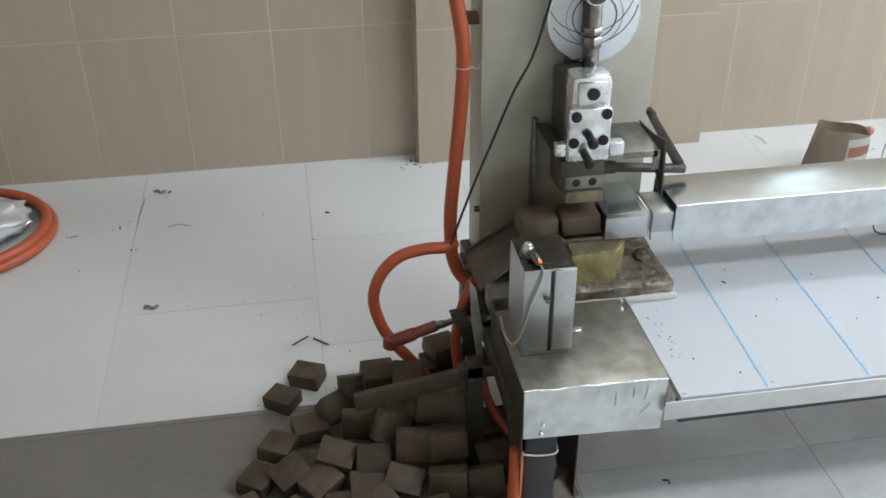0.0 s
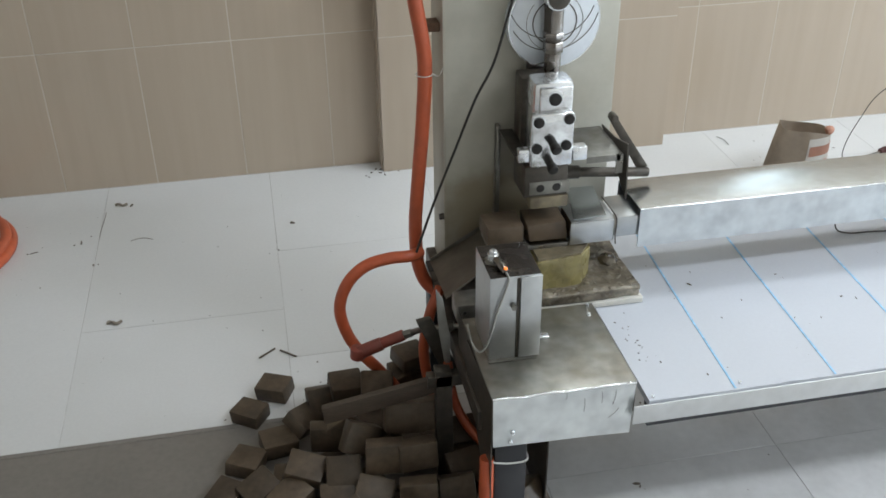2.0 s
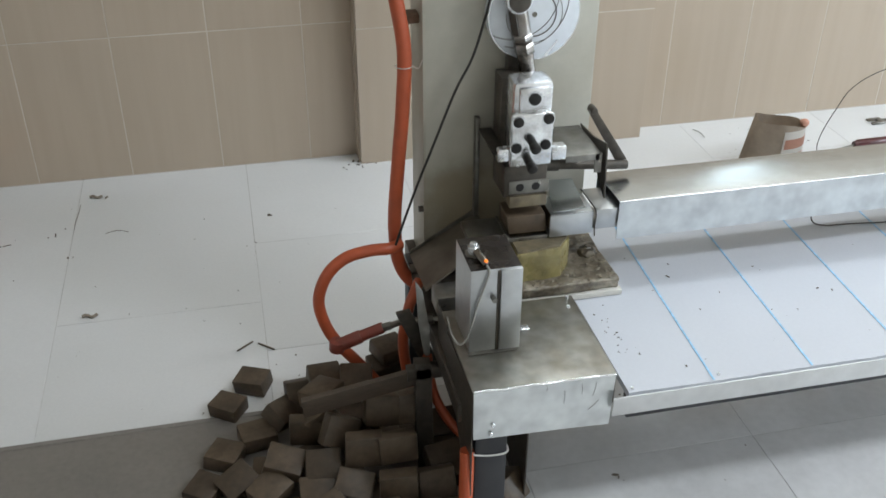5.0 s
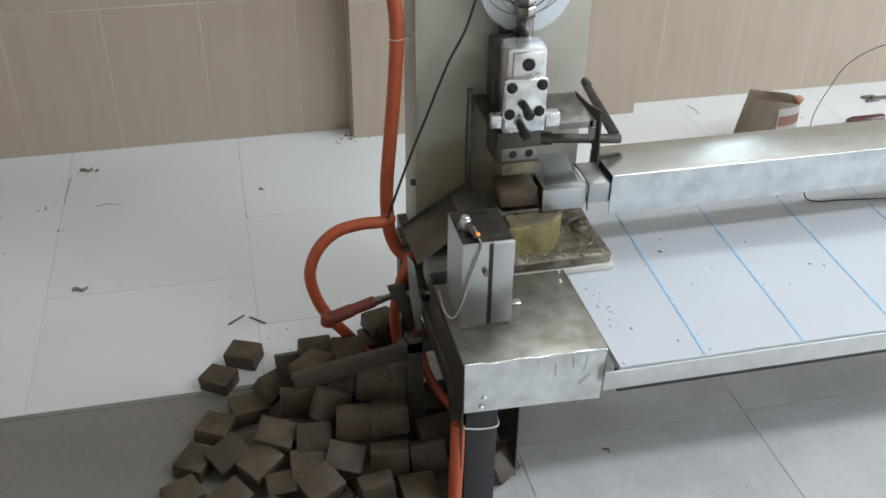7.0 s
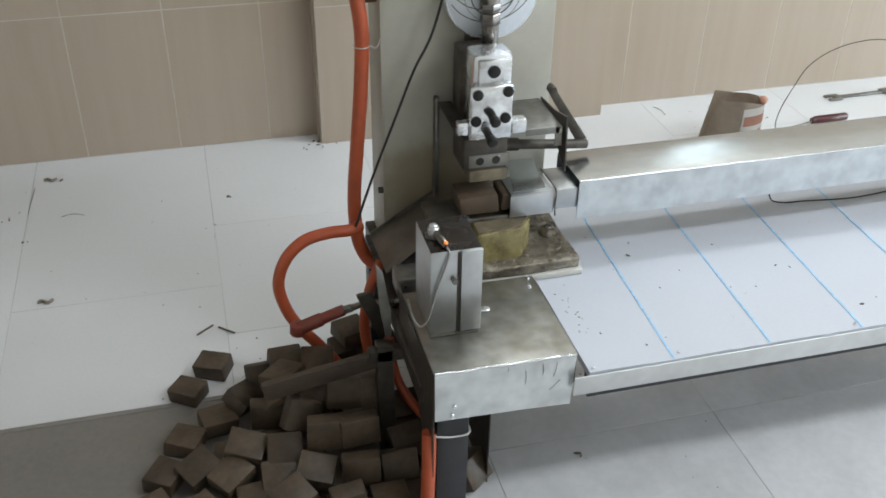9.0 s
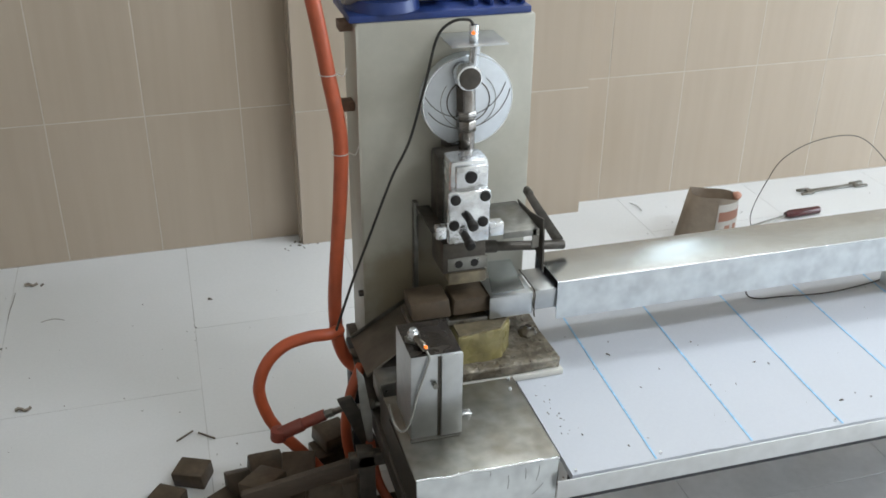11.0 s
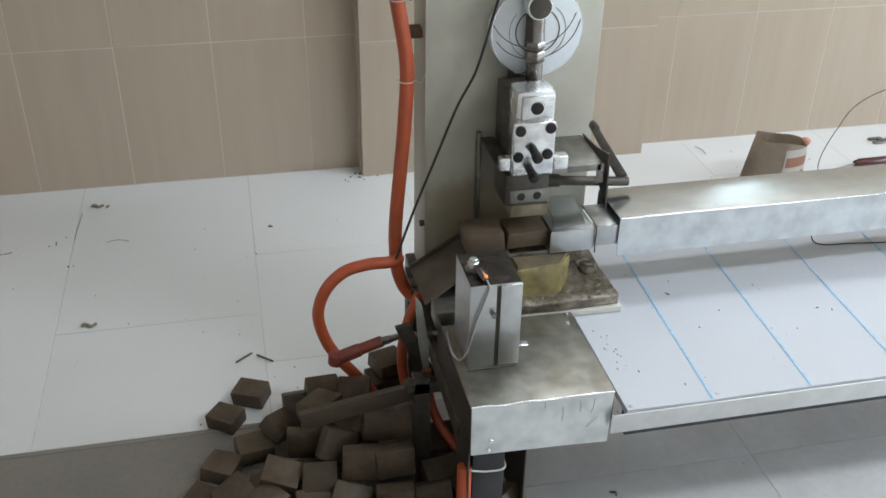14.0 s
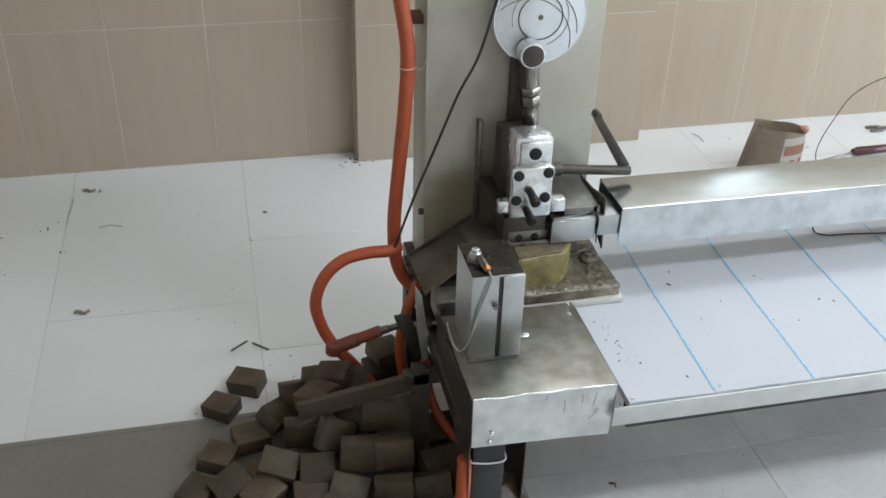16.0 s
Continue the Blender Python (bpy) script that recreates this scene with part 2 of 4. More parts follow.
def bm_cyl(bm, a, b, r, r2=None, seg=20, bevel=0.0):
    a, b = Vector(a), Vector(b)
    d = b - a
    m = Matrix.Translation((a + b) / 2) @ d.to_track_quat("Z", "Y").to_matrix().to_4x4()
    res = bmesh.ops.create_cone(bm, cap_ends=True, segments=seg, radius1=r, radius2=r if r2 is None else r2, depth=d.length, matrix=m)
    if bevel:
        es = [e for e in {e for v in res["verts"] for e in v.link_edges} if any(len(f.verts) > 4 for f in e.link_faces)]
        bmesh.ops.bevel(bm, geom=es, offset=bevel, segments=2, affect="EDGES", profile=0.5)
    return bm


def cyl(a, b, r, r2=None, seg=20, bevel=0.0):
    return bm_cyl(bmesh.new(), a, b, r, r2, seg, bevel)


def smooth_path(pts, per=8):
    """Catmull-Rom through the points."""
    p = [Vector(q) for q in pts]
    p = [2 * p[0] - p[1]] + p + [2 * p[-1] - p[-2]]
    out = []
    for i in range(1, len(p) - 2):
        for k in range(per):
            t = k / per
            a, b, c, d = p[i - 1], p[i], p[i + 1], p[i + 2]
            out.append(0.5 * ((2 * b) + (c - a) * t + (2 * a - 5 * b + 4 * c - d) * t * t + (3 * b - a - 3 * c + d) * t ** 3))
    return out + [p[-2]]


def tube(pts, r, seg=12, per=8):
    bm = bmesh.new()
    path = smooth_path(pts, per)
    up, rings = Vector((0.31, 0.17, 0.93)), []
    for i, q in enumerate(path):
        d = (path[min(i + 1, len(path) - 1)] - path[max(i - 1, 0)]).normalized()
        u = (up - d * up.dot(d)).normalized()
        up = u
        w = d.cross(u)
        rings.append([bm.verts.new(q + r * (math.cos(a) * u + math.sin(a) * w)) for a in (2 * math.pi * k / seg for k in range(seg))])
    for a, b in zip(rings, rings[1:]):
        for k in range(seg):
            bm.faces.new((a[k], a[(k + 1) % seg], b[(k + 1) % seg], b[k]))
    bm.faces.new(rings[0][::-1])
    bm.faces.new(rings[-1])
    return bm


def sheet(corners, thick, bevel=0.0):
    """A flat plate from its outline, thickened along the normal."""
    bm = bmesh.new()
    f = bm.faces.new([bm.verts.new(c) for c in corners])
    f.normal_update()
    n = f.normal.copy()
    ext = bmesh.ops.extrude_face_region(bm, geom=[f])
    bmesh.ops.translate(bm, vec=n * thick, verts=[v for v in ext["geom"] if isinstance(v, bmesh.types.BMVert)])
    bmesh.ops.recalc_face_normals(bm, faces=bm.faces)
    if bevel:
        bmesh.ops.bevel(bm, geom=list(bm.edges), offset=bevel, segments=2, affect="EDGES", profile=0.5)
    return bm


def to_mesh(name, bm, material, smooth=True):
    me = bpy.data.meshes.new(name)
    bmesh.ops.recalc_face_normals(bm, faces=bm.faces)
    bm.to_mesh(me)
    bm.free()
    me.materials.append(M[material])
    if smooth:
        me.polygons.foreach_set("use_smooth", [True] * len(me.polygons))
        me.set_sharp_from_angle(angle=radians(38))
    return me


BASE = {}


def thing(name, x, y, z, label, category, group="", kind=""):
    ob = new(name)
    ob.empty_display_size = 0.05
    ob.location = (x, y, z)
    BASE[ob] = Vector((x, y, z))
    return tagged(ob, label, category, group, kind)


def part(name, bm, material, parent, label="", origin=None):
    """One mesh under a thing or a part. The mesh is given in the room's coordinates; origin: where its own pivot lies."""
    o = Vector(origin) if origin is not None else BASE[parent]
    bmesh.ops.translate(bm, vec=-o, verts=bm.verts)
    ob = new(name, to_mesh(name, bm, material))
    ob.parent = parent
    ob.location = o - BASE[parent]
    BASE[ob] = o
    return tagged(ob, label)


def solo(name, bm, material, label, category, group="", kind="", origin=None):
    o = Vector(origin or (0, 0, 0))
    bmesh.ops.translate(bm, vec=-o, verts=bm.verts)
    ob = new(name, to_mesh(name, bm, material))
    ob.location = o
    BASE[ob] = o
    return tagged(ob, label, category, group, kind)


rnd = random.Random(11)

# ---- room ----
XL, XR, YB, ZC = -2.4, 5.0, -4.6, 2.75
PX0, PX1, PY = 0.386, 1.241, -0.067
EDGE = -1.08

WX0, WX1, WZ0, WZ1 = 1.335, 1.585, 0.98, 1.90
bm = bmesh.new()
bm_box(bm, XL, WX0, 0.0007, 0.15, -0.05, ZC)
bm_box(bm, WX1, XR, 0.0007, 0.15, -0.05, ZC)
bm_box(bm, WX0, WX1, 0.0007, 0.15, -0.05, WZ0)
bm_box(bm, WX0, WX1, 0.0007, 0.15, WZ1, ZC)
wall_back = solo("wall_north", bm, "grout", "beige tiled wall with pale grout lines", "wall", kind="structure")
window = thing("window_1", WX0, 0.08, WZ0, "white framed window high in the tiled wall", "window", kind="structure")
for x0, x1, z0, z1 in ((WX0, WX1, WZ0, WZ0 + 0.04), (WX0, WX1, WZ1 - 0.04, WZ1), (WX0, WX0 + 0.04, WZ0 + 0.04, WZ1 - 0.04), (WX1 - 0.04, WX1, WZ0 + 0.04, WZ1 - 0.04)):
    part("window_frame", box(x0, x1, 0.07, 0.11, z0, z1, 0.003), "clear", window)
solo("backdrop", box(0.9, 2.7, 0.45, 0.47, 0.6, 2.7), "sky_glow", "pale daylight outside the window", "sky", kind="structure")
pillar = solo("pillar", box(PX0 + 0.0016, PX1 - 0.0016, PY + 0.0007, 0.0, -0.05, ZC), "grout", "shallow tiled pillar standing proud of the wall", "pillar", kind="structure")
wall_left = solo("wall_west", box(XL - 0.15, XL, YB, 0.15, -0.05, ZC), "paint", "plain painted wall", "wall", kind="structure")
wall_front = solo("wall_south", box(XL - 0.15, XR + 0.15, YB - 0.15, YB, -0.05, ZC), "paint", "plain painted wall", "wall", kind="structure")
bm = bmesh.new()
bm_box(bm, XR, XR + 0.15, YB, -3.3, -0.05, ZC)
bm_box(bm, XR, XR + 0.15, -0.8, 0.15, -0.05, ZC)
bm_box(bm, XR, XR + 0.15, -3.3, -0.8, -0.05, 0.1)
bm_box(bm, XR, XR + 0.15, -3.3, -0.8, 2.1, ZC)
wall_right = solo("wall_east", bm, "paint", "plain painted wall with a wide glazed opening", "wall", kind="structure")
solo("ceiling", box(XL - 0.15, XR + 0.15, YB - 0.15, 0.15, ZC, ZC + 0.1), "paint", "plain white ceiling", "ceiling", kind="structure")
solo("backdrop", box(XR + 0.4, XR + 0.42, -4.1, 0.0, 0.0, 2.7), "sky_glow", "pale daylight outside the window", "sky", kind="structure")
# glowing battens added out of view to go with the two fill lamps
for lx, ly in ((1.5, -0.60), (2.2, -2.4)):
    lamp = thing("added_ceiling_batten", lx, ly, ZC, "unseen white batten added on the ceiling for the fill lamp", "ceiling light", "ceiling lights")
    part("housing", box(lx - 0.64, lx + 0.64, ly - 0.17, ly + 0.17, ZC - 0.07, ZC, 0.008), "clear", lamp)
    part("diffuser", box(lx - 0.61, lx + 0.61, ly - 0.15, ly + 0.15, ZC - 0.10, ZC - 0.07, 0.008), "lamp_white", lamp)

ground = solo("floor", box(XL - 0.15, XR + 0.15, YB - 0.15, 0.15, -0.12, -0.0011), "joint", "tiled floor, white along the wall and grey before it", "floor", kind="structure")
part("white_grout", box(XL, XR, EDGE, 0.0, -0.004, -0.0007), "white_joint", ground, "pale joint filler between the white tiles")

# ---- work table ----
TZ = 0.30
table = thing("work_table", 1.6, -1.27, 0, "low work table with blue-lined white top and aluminium edge", "table")
TX0, TX1, TY0, TY1 = 0.598, 2.75, -1.512, -1.02
bm = box(TX0, TX1, TY0, TY1, TZ - 0.012, TZ, 0.0)
bmesh.ops.subdivide_edges(bm, edges=[e for e in bm.edges if abs(e.verts[0].co.x - e.verts[1].co.x) > 1], cuts=150)
for v in bm.verts:
    if v.co.y < TY0 + 0.001:
        v.co.y += 0.004 * noise.noise(Vector((v.co.x * 9, 0, 0))) + 0.002 * noise.noise(Vector((v.co.x * 45, 3, 0)))
top = part("tabletop", bm, "panel", table, "white laminated board with a ragged front edge")
for k in range(12):
    x = 0.752 + 0.170 * k
    part("marking_line", sheet([(x - 0.0017 - 0.012, TY0 + 0.002, TZ + 0.0003), (x + 0.0017 - 0.012, TY0 + 0.002, TZ + 0.0003), (x + 0.0017 + 0.008, TY1, TZ + 0.0003), (x - 0.0017 + 0.008, TY1, TZ + 0.0003)], 0.0006), "blue_line", table, "thin blue straight line")
part("front_rail", box(0.572, TX1, -1.516, -1.513, TZ - 0.039, TZ - 0.004, 0.0006), "alu", table, "aluminium angle along the edge")
part("rail_flange", box(0.600, TX1, -1.513, -1.482, TZ - 0.016, TZ - 0.0125), "alu", table)
# black tube reaches below the rail to draw its shadow gap
part("under_frame", box(0.60, TX1, -1.508, -1.488, TZ - 0.053, TZ - 0.017), "black", table, "black tube put in for the shadow gap under the rail")
part("back_rail", box(0.60, TX1, -1.04, -1.02, TZ - 0.045, TZ - 0.0125), "black", table)
for x in (1.204, 2.48):
    for y in (-1.232, -1.06):
        part("leg", box(x, x + 0.035, y, y + 0.035, -0.002, TZ - 0.046, 0.002), "alu", table)
for x, y in ((0.752, -1.500), (0.606, -1.504), (1.071, -1.501)):
    part("screw", cyl((x, y, TZ), (x, y, TZ + 0.004), 0.0028, 0.0020, 12), "chrome", table)

# ---- bar chute ----
chute = thing("bar_chute", 1.7, -1.145, 0.379, "long stainless steel box chute feeding bars to the press", "chute")
CX0, CX1, CY0, CY1, CZ0, CZ1 = 0.688, 2.70, -1.200, -1.088, 0.380, 0.456
part("front_side", box(CX0, CX1, CY0, CY0 + 0.0016, CZ0, CZ1 - 0.002), "front", chute, "smudged sheet side with reflected brightness in its colour")
part("back_side", box(CX0, CX1, CY1 - 0.0016, CY1, CZ0, CZ1 - 0.002), "steel", chute)
bm = box(CX0, CX1, CY0, CY1, CZ1 - 0.002, CZ1, 0.0009, 2)
part("cover", bm, "cover", chute, "folded stainless cover, smudged")
# chrome tube carries the fold's highlight in its own bright material
part("fold_edge", cyl((CX0, CY0 + 0.0008, CZ1 - 0.0008), (CX1, CY0 + 0.0008, CZ1 - 0.0008), 0.0013, seg=10), "chrome", chute, "folded edge with its highlight put in as chrome")
part("bed", box(CX0 + 0.02, CX1, CY0 + 0.012, CY1 - 0.012, CZ0 + 0.004, CZ0 + 0.012), "greasy", chute)
for x in (1.45, 2.35):
    part("support", box(x, x + 0.03, CY0 + 0.03, CY1 - 0.03, TZ, CZ0 + 0.004), "alu", chute)

# ---- press ----
press = thing("soap_press", 0.525, -1.15, 0, "cream crank press with steel ram, brass die and greasy tray", "press")
KX0, KX1, KY0, KY1, KZ = 0.372, 0.679, -1.050, -0.938, 0.893
column = part("column", box(KX0, KX1, KY0, KY1, 0.262, KZ, 0.004), "cream", press, "cream enamelled upright housing, grimy at the bottom")
part("edge_seam", box(KX0 - 0.0012, KX0 + 0.003, KY0 - 0.0010, KY0 + 0.003, 0.30, KZ - 0.004), "cream", column)
for z in (0.882, 0.745):
    part("hose_bracket", box(KX0 - 0.022, KX0, -1.02, -0.99, z - 0.008, z + 0.008, 0.002), "rust", column, "small rusty bracket")
part("side_bolt", cyl((KX0 - 0.010, -1.045, 0.395), (KX0, -1.045, 0.395), 0.006, seg=8), "iron", column)
part("housing_foot", box(0.355, 0.597, -1.06, -0.93, 0.225, 0.262, 0.003), "iron", press)
# motor
motor = part("motor", box(0.362, 0.672, -1.046, -0.90, KZ, KZ + 0.012, 0.002), "blue_motor", press, "blue gear motor with a grey drum")
bm = cyl((0.43, -0.99, KZ + 0.012), (0.43, -0.99, KZ + 0.03), 0.062, 0.058, 28)
bm_box(bm, 0.37, 0.62, -0.985, -0.935, KZ + 0.01, KZ + 0.055, 0.006)
part("gear_case", bm, "blue_motor", motor)
bm = cyl((0.36, -0.985, KZ + 0.075), (0.535, -0.985, KZ + 0.075), 0.058, seg=32, bevel=0.008)
part("drum", bm, "grey_motor", motor, "grey cast motor drum")
for k in range(4):
    x = 0.575 + 0.028 * k
    part("rib", box(x, x + 0.007, -1.03, -0.91, KZ + 0.012, KZ + 0.036, 0.001), "blue_motor", motor)

# crank disc, pivot on its axle
DX, DZ, DY, DR, CR = 0.555, 0.758, -1.075, 0.0795, 0.054
bm = cyl((DX, -1.050, DZ), (DX, DY, DZ), DR, seg=64, bevel=0.002)
disc = part("crank_disc", bm, "disc", press, "bright turned steel disc with scribed arcs", origin=(DX, DY, DZ))


def ring(cx, cz, y, r, w, a0=0.0, a1=360.0, d=0.0006, seg=48):
    bm = bmesh.new()
    rows = []
    n = max(6, int(seg * (a1 - a0) / 360))
    for i in range(n + 1):
        a = radians(a0 + (a1 - a0) * i / n)
        c, s = math.cos(a), math.sin(a)
        rows.append([bm.verts.new((cx + q * c, yy, cz + q * s)) for q, yy in ((r - w, y), (r + w, y), (r + w, y - d), (r - w, y - d))])
    for a, b in zip(rows, rows[1:]):
        for k in range(4):
            bm.faces.new((a[k], a[(k + 1) % 4], b[(k + 1) % 4], b[k]))
    if a1 - a0 < 359:
        bm.faces.new(rows[0]), bm.faces.new(rows[-1][::-1])
    return bm


part("scribed_ring", ring(DX, DZ, DY, 0.0375, 0.0010), "iron", disc)
part("scribed_ring", ring(DX, DZ, DY, 0.0485, 0.0005, 130, 400), "midsteel", disc)
# two nested pairs of long arcs sweep from rim to rim below the hub
for cx, cz, r, a0, a1 in ((0.002, 0.049, 0.0760, 195, 345), (0.002, 0.032, 0.0800, 190, 350)):
    pts_ = [(DX + cx + r * math.cos(radians(a0 + (a1 - a0) * k / 12)), DY, DZ + cz + r * math.sin(radians(a0 + (a1 - a0) * k / 12))) for k in range(13)]
    pts_ = [q for q in pts_ if math.hypot(q[0] - DX, q[2] - DZ) < DR - 0.002]
    part("scribed_arc", tube(pts_, 0.0008, 6, 3), "iron", disc)
# bright chord strip draws the wire-like shading near the lower rim
part("rim_flat", sheet([(DX - 0.042, DY - 0.0004, DZ - 0.0655), (DX - 0.004, DY - 0.0004, DZ - 0.062), (DX - 0.004, DY - 0.0004, DZ - 0.0645), (DX - 0.036, DY - 0.0004, DZ - 0.0685)], 0.0005), "chrome", disc)
part("axle_mark", cyl((DX, DY, DZ), (DX, DY - 0.001, DZ), 0.0045, seg=12), "midsteel", disc)
part("rim", ring(DX, DZ, DY + 0.001, DR - 0.001, 0.0008, d=0.0012), "chrome", disc)
part("crank_pin", cyl((DX, DY, DZ + CR), (DX, DY - 0.014, DZ + CR), 0.018, seg=28, bevel=0.002), "midsteel", disc)

# connecting rod, pivot on the crank pin; drawn hanging straight down
RL, WRIST = 0.165, -0.006
PYR = DY - 0.024
rod_o = (DX, PYR, DZ + CR)
bm = cyl((DX, PYR + 0.010, DZ + CR), (DX, PYR - 0.018, DZ + CR), 0.0215, seg=32, bevel=0.002)
rod = part("connecting_rod", bm, "chrome", press, "polished rod with a dark pin end", origin=rod_o)
zt = DZ + CR
part("pin_cap", cyl((DX, PYR - 0.0181, zt), (DX, PYR - 0.0215, zt), 0.0182, seg=24, bevel=0.001), "iron", rod, "dark round pin cap")
bm = cyl((DX, PYR + 0.006, zt - 0.018), (DX, PYR + 0.006, zt - 0.062), 0.0162, 0.0160, 24)
bm_cyl(bm, (DX, PYR + 0.006, zt - 0.062), (DX, PYR + 0.006, zt - 0.074), 0.0180, seg=6, bevel=0.001)
part("upper_sleeve", bm, "rodsteel", rod)
# thin iron sheet imitates the dark reflection on the sleeve's left side
part("grease_streak", sheet([(DX - 0.0164, PYR + 0.003, zt - 0.020), (DX - 0.0164, PYR + 0.003, zt - 0.060), (DX - 0.0080, PYR - 0.0095, zt - 0.060), (DX - 0.0080, PYR - 0.0095, zt - 0.022)], 0.0012), "iron", rod, "dark reflection laid as a sheet along the sleeve")
part("gap_ring", cyl((DX, PYR + 0.006, zt - 0.074), (DX, PYR + 0.006, zt - 0.078), 0.0135), "iron", rod)
bm = cyl((DX, PYR + 0.006, zt - 0.078), (DX, PYR + 0.006, zt - 0.098), 0.0170, seg=6, bevel=0.001)
bm_cyl(bm, (DX, PYR + 0.006, zt - 0.098), (DX, PYR + 0.006, zt - 0.165), 0.0145, 0.0125)
part("lower_shank", bm, "rodsteel", rod)

# fixed slide behind the ram
part("guide_post", box(0.514, 0.542, -1.070, -1.051, 0.45, 0.735, 0.002), "iron", press, "dark oily guide post")

# ram, drawn at the top of its stroke; pivot at the wrist
RX0, RX1, RZ0, RZ1 = 0.489, 0.562, 0.550, 0.712
WZ = DZ + CR - RL
ram_o = (DX, PYR - 0.010, WZ)
bm = box(0.496, 0.565, -1.172, -1.118, 0.545, 0.693, 0.010, 2)
ram = part("ram", bm, "chrome", press, "steel ram block with a bolted bright face plate", origin=ram_o)
bm = box(0.504, 0.558, -1.180, -1.172, 0.640, 0.686, 0.003)
part("ram_back", box(0.490, 0.556, -1.118, -1.074, 0.520, 0.682, 0.004), "iron", ram, "dark oily back of the ram")
part("left_wing", box(0.466, 0.490, -1.168, -1.066, 0.566, 0.570, 0.001), "iron", ram)
part("upper_plate", bm, "face", ram, "bright face plate")
bm = box(RX0, RX1, -1.188, -1.172, RZ0, 0.645, 0.004, 3)
part("face_plate", bm, "face", ram, "bright face plate with dark bolts")
for x, z, r in ((0.529, 0.667, 0.0105),):
    part("bolt", cyl((x, -1.179, z), (x, -1.184, z), r, seg=20, bevel=0.001), "bolt", ram)
    part("washer", ring(x, z, -1.1795, r + 0.0022, 0.0014, d=0.0014), "chrome", ram)
for x, z in ((0.501, 0.632), (0.552, 0.634), (0.499, 0.586), (0.549, 0.588)):
    part("bolt", cyl((x, -1.187, z), (x, -1.1915, z), 0.0090, seg=20, bevel=0.001), "bolt", ram)
    part("washer", ring(x, z, -1.1875, 0.0102, 0.0008, d=0.0010), "chrome", ram)
for x, z in ((0.522, 0.602), (0.518, 0.567)):
    bm = cyl((x, -1.186, z), (x + 0.002, -1.204, z - 0.006), 0.0070, seg=16, bevel=0.001)
    bm_cyl(bm, (x + 0.002, -1.204, z - 0.006), (x + 0.003, -1.217, z - 0.010), 0.0088, seg=16, bevel=0.002)
    part("clamp_screw", bm, "bolt", ram, "black clamp screw")
bm = box(0.470, 0.489, -1.184, -1.168, 0.560, 0.583, 0.002)
part("side_lug", bm, "chrome", ram)
bm = box(0.5625, 0.588, -1.186, -1.166, 0.556, 0.580, 0.002)
part("side_lug", bm, "chrome", ram)
bm = box(0.563, 0.652, -1.184, -1.068, 0.557, 0.560, 0.001)
bm_box(bm, 0.588, 0.648, -1.186, -1.184, 0.548, 0.560, 0.0006)
bm_box(bm, 0.640, 0.653, -1.186, -1.184, 0.524, 0.560, 0.0006)
part("bracket_shelf", bm, "midsteel", ram, "folded steel shelf of the cutter")
bm = sheet([(0.653, -1.070, 0.563), (0.656, -1.130, 0.565), (0.656, -1.192, 0.580), (0.660, -1.192, 0.476), (0.656, -1.178, 0.495), (0.653, -1.150, 0.530)], 0.0028)
part("cutter_blade", bm, "iron", ram, "dark pointed cutter blade")
# punch
bm = box(0.482, 0.558, -1.182, -1.112, 0.492, 0.550, 0.003)
part("punch_holder", bm, "iron", ram, "dark greasy punch holder")
for x in (0.510, 0.538):
    part("socket_screw", cyl((x, -1.181, 0.509), (x, -1.184, 0.509), 0.0072, seg=16), "bolt", ram)
part("punch_front", box(0.491, 0.561, -1.1835, -1.182, 0.497, 0.521, 0.0006), "midsteel", ram)
bm = box(0.493, 0.560, -1.184, -1.118, 0.470, 0.492, 0.002)
part("punch", bm, "punch", ram, "soap-smeared brass punch")

# fixed arm with cross rod
bm = cyl((0.585, -1.100, 0.490), (0.738, -1.100, 0.474), 0.0088, seg=18, bevel=0.002)
part("cross_rod", bm, "iron", press, "dark round stop rod")
part("rod_collar", cyl((0.575, -1.10, 0.491), (0.605, -1.10, 0.488), 0.012, seg=18), "iron", press)
bm = sheet([(0.654, -1.098, 0.588), (0.668, -1.098, 0.590), (0.738, -1.098, 0.484), (0.718, -1.098, 0.480)], 0.007, 0.001)
part("stay_arm", bm, "iron", press, "dark slanting stay")
part("stay_pivot", cyl((0.662, -1.112, 0.590), (0.662, -1.090, 0.590), 0.0065, seg=18, bevel=0.002), "iron", press)
bm = box(0.462, 0.470, -1.066, -1.0505, 0.34, 0.575, 0.001)
part("side_guide", bm, "midsteel", press, "thin upright guide strip")

# die and base plate
part("wood_base", box(0.470, 0.685, -1.257, -1.03, 0.3006, 0.3115, 0.0015), "wood", press, "pale wooden base board")
part("stand_plate", box(0.380, 0.596, -1.40, -0.93, 0.262, 0.3005, 0.002), "iron", press)
def lumpy(bm, cuts, amp, scale):
    """Crust: finer grid pushed about by noise of two sizes."""
    bmesh.ops.subdivide_edges(bm, edges=list(bm.edges), cuts=cuts, use_grid_fill=True)
    for v in bm.verts:
        v.co += amp * Vector(noise.noise_vector(v.co * scale)) + 0.45 * amp * Vector(noise.noise_vector(v.co * scale * 3.1))
    return bm


part("base_plate", lumpy(box(0.482, 0.680, -1.252, -1.06, 0.3125, 0.332, 0.003), 14, 0.0036, 30), "caked", press, "thick base plate caked with wet soap")
bm = sheet([(0.496, -1.230, 0.326), (0.580, -1.222, 0.326), (0.604, -1.192, 0.326), (0.604, -1.104, 0.326), (0.496, -1.104, 0.326)], 0.064, 0.002)
bmesh.ops.triangulate(bm, faces=bm.faces)
part("die_block", lumpy(bm, 5, 0.0014, 34), "brass", press, "yellow brass die block smeared with soap")
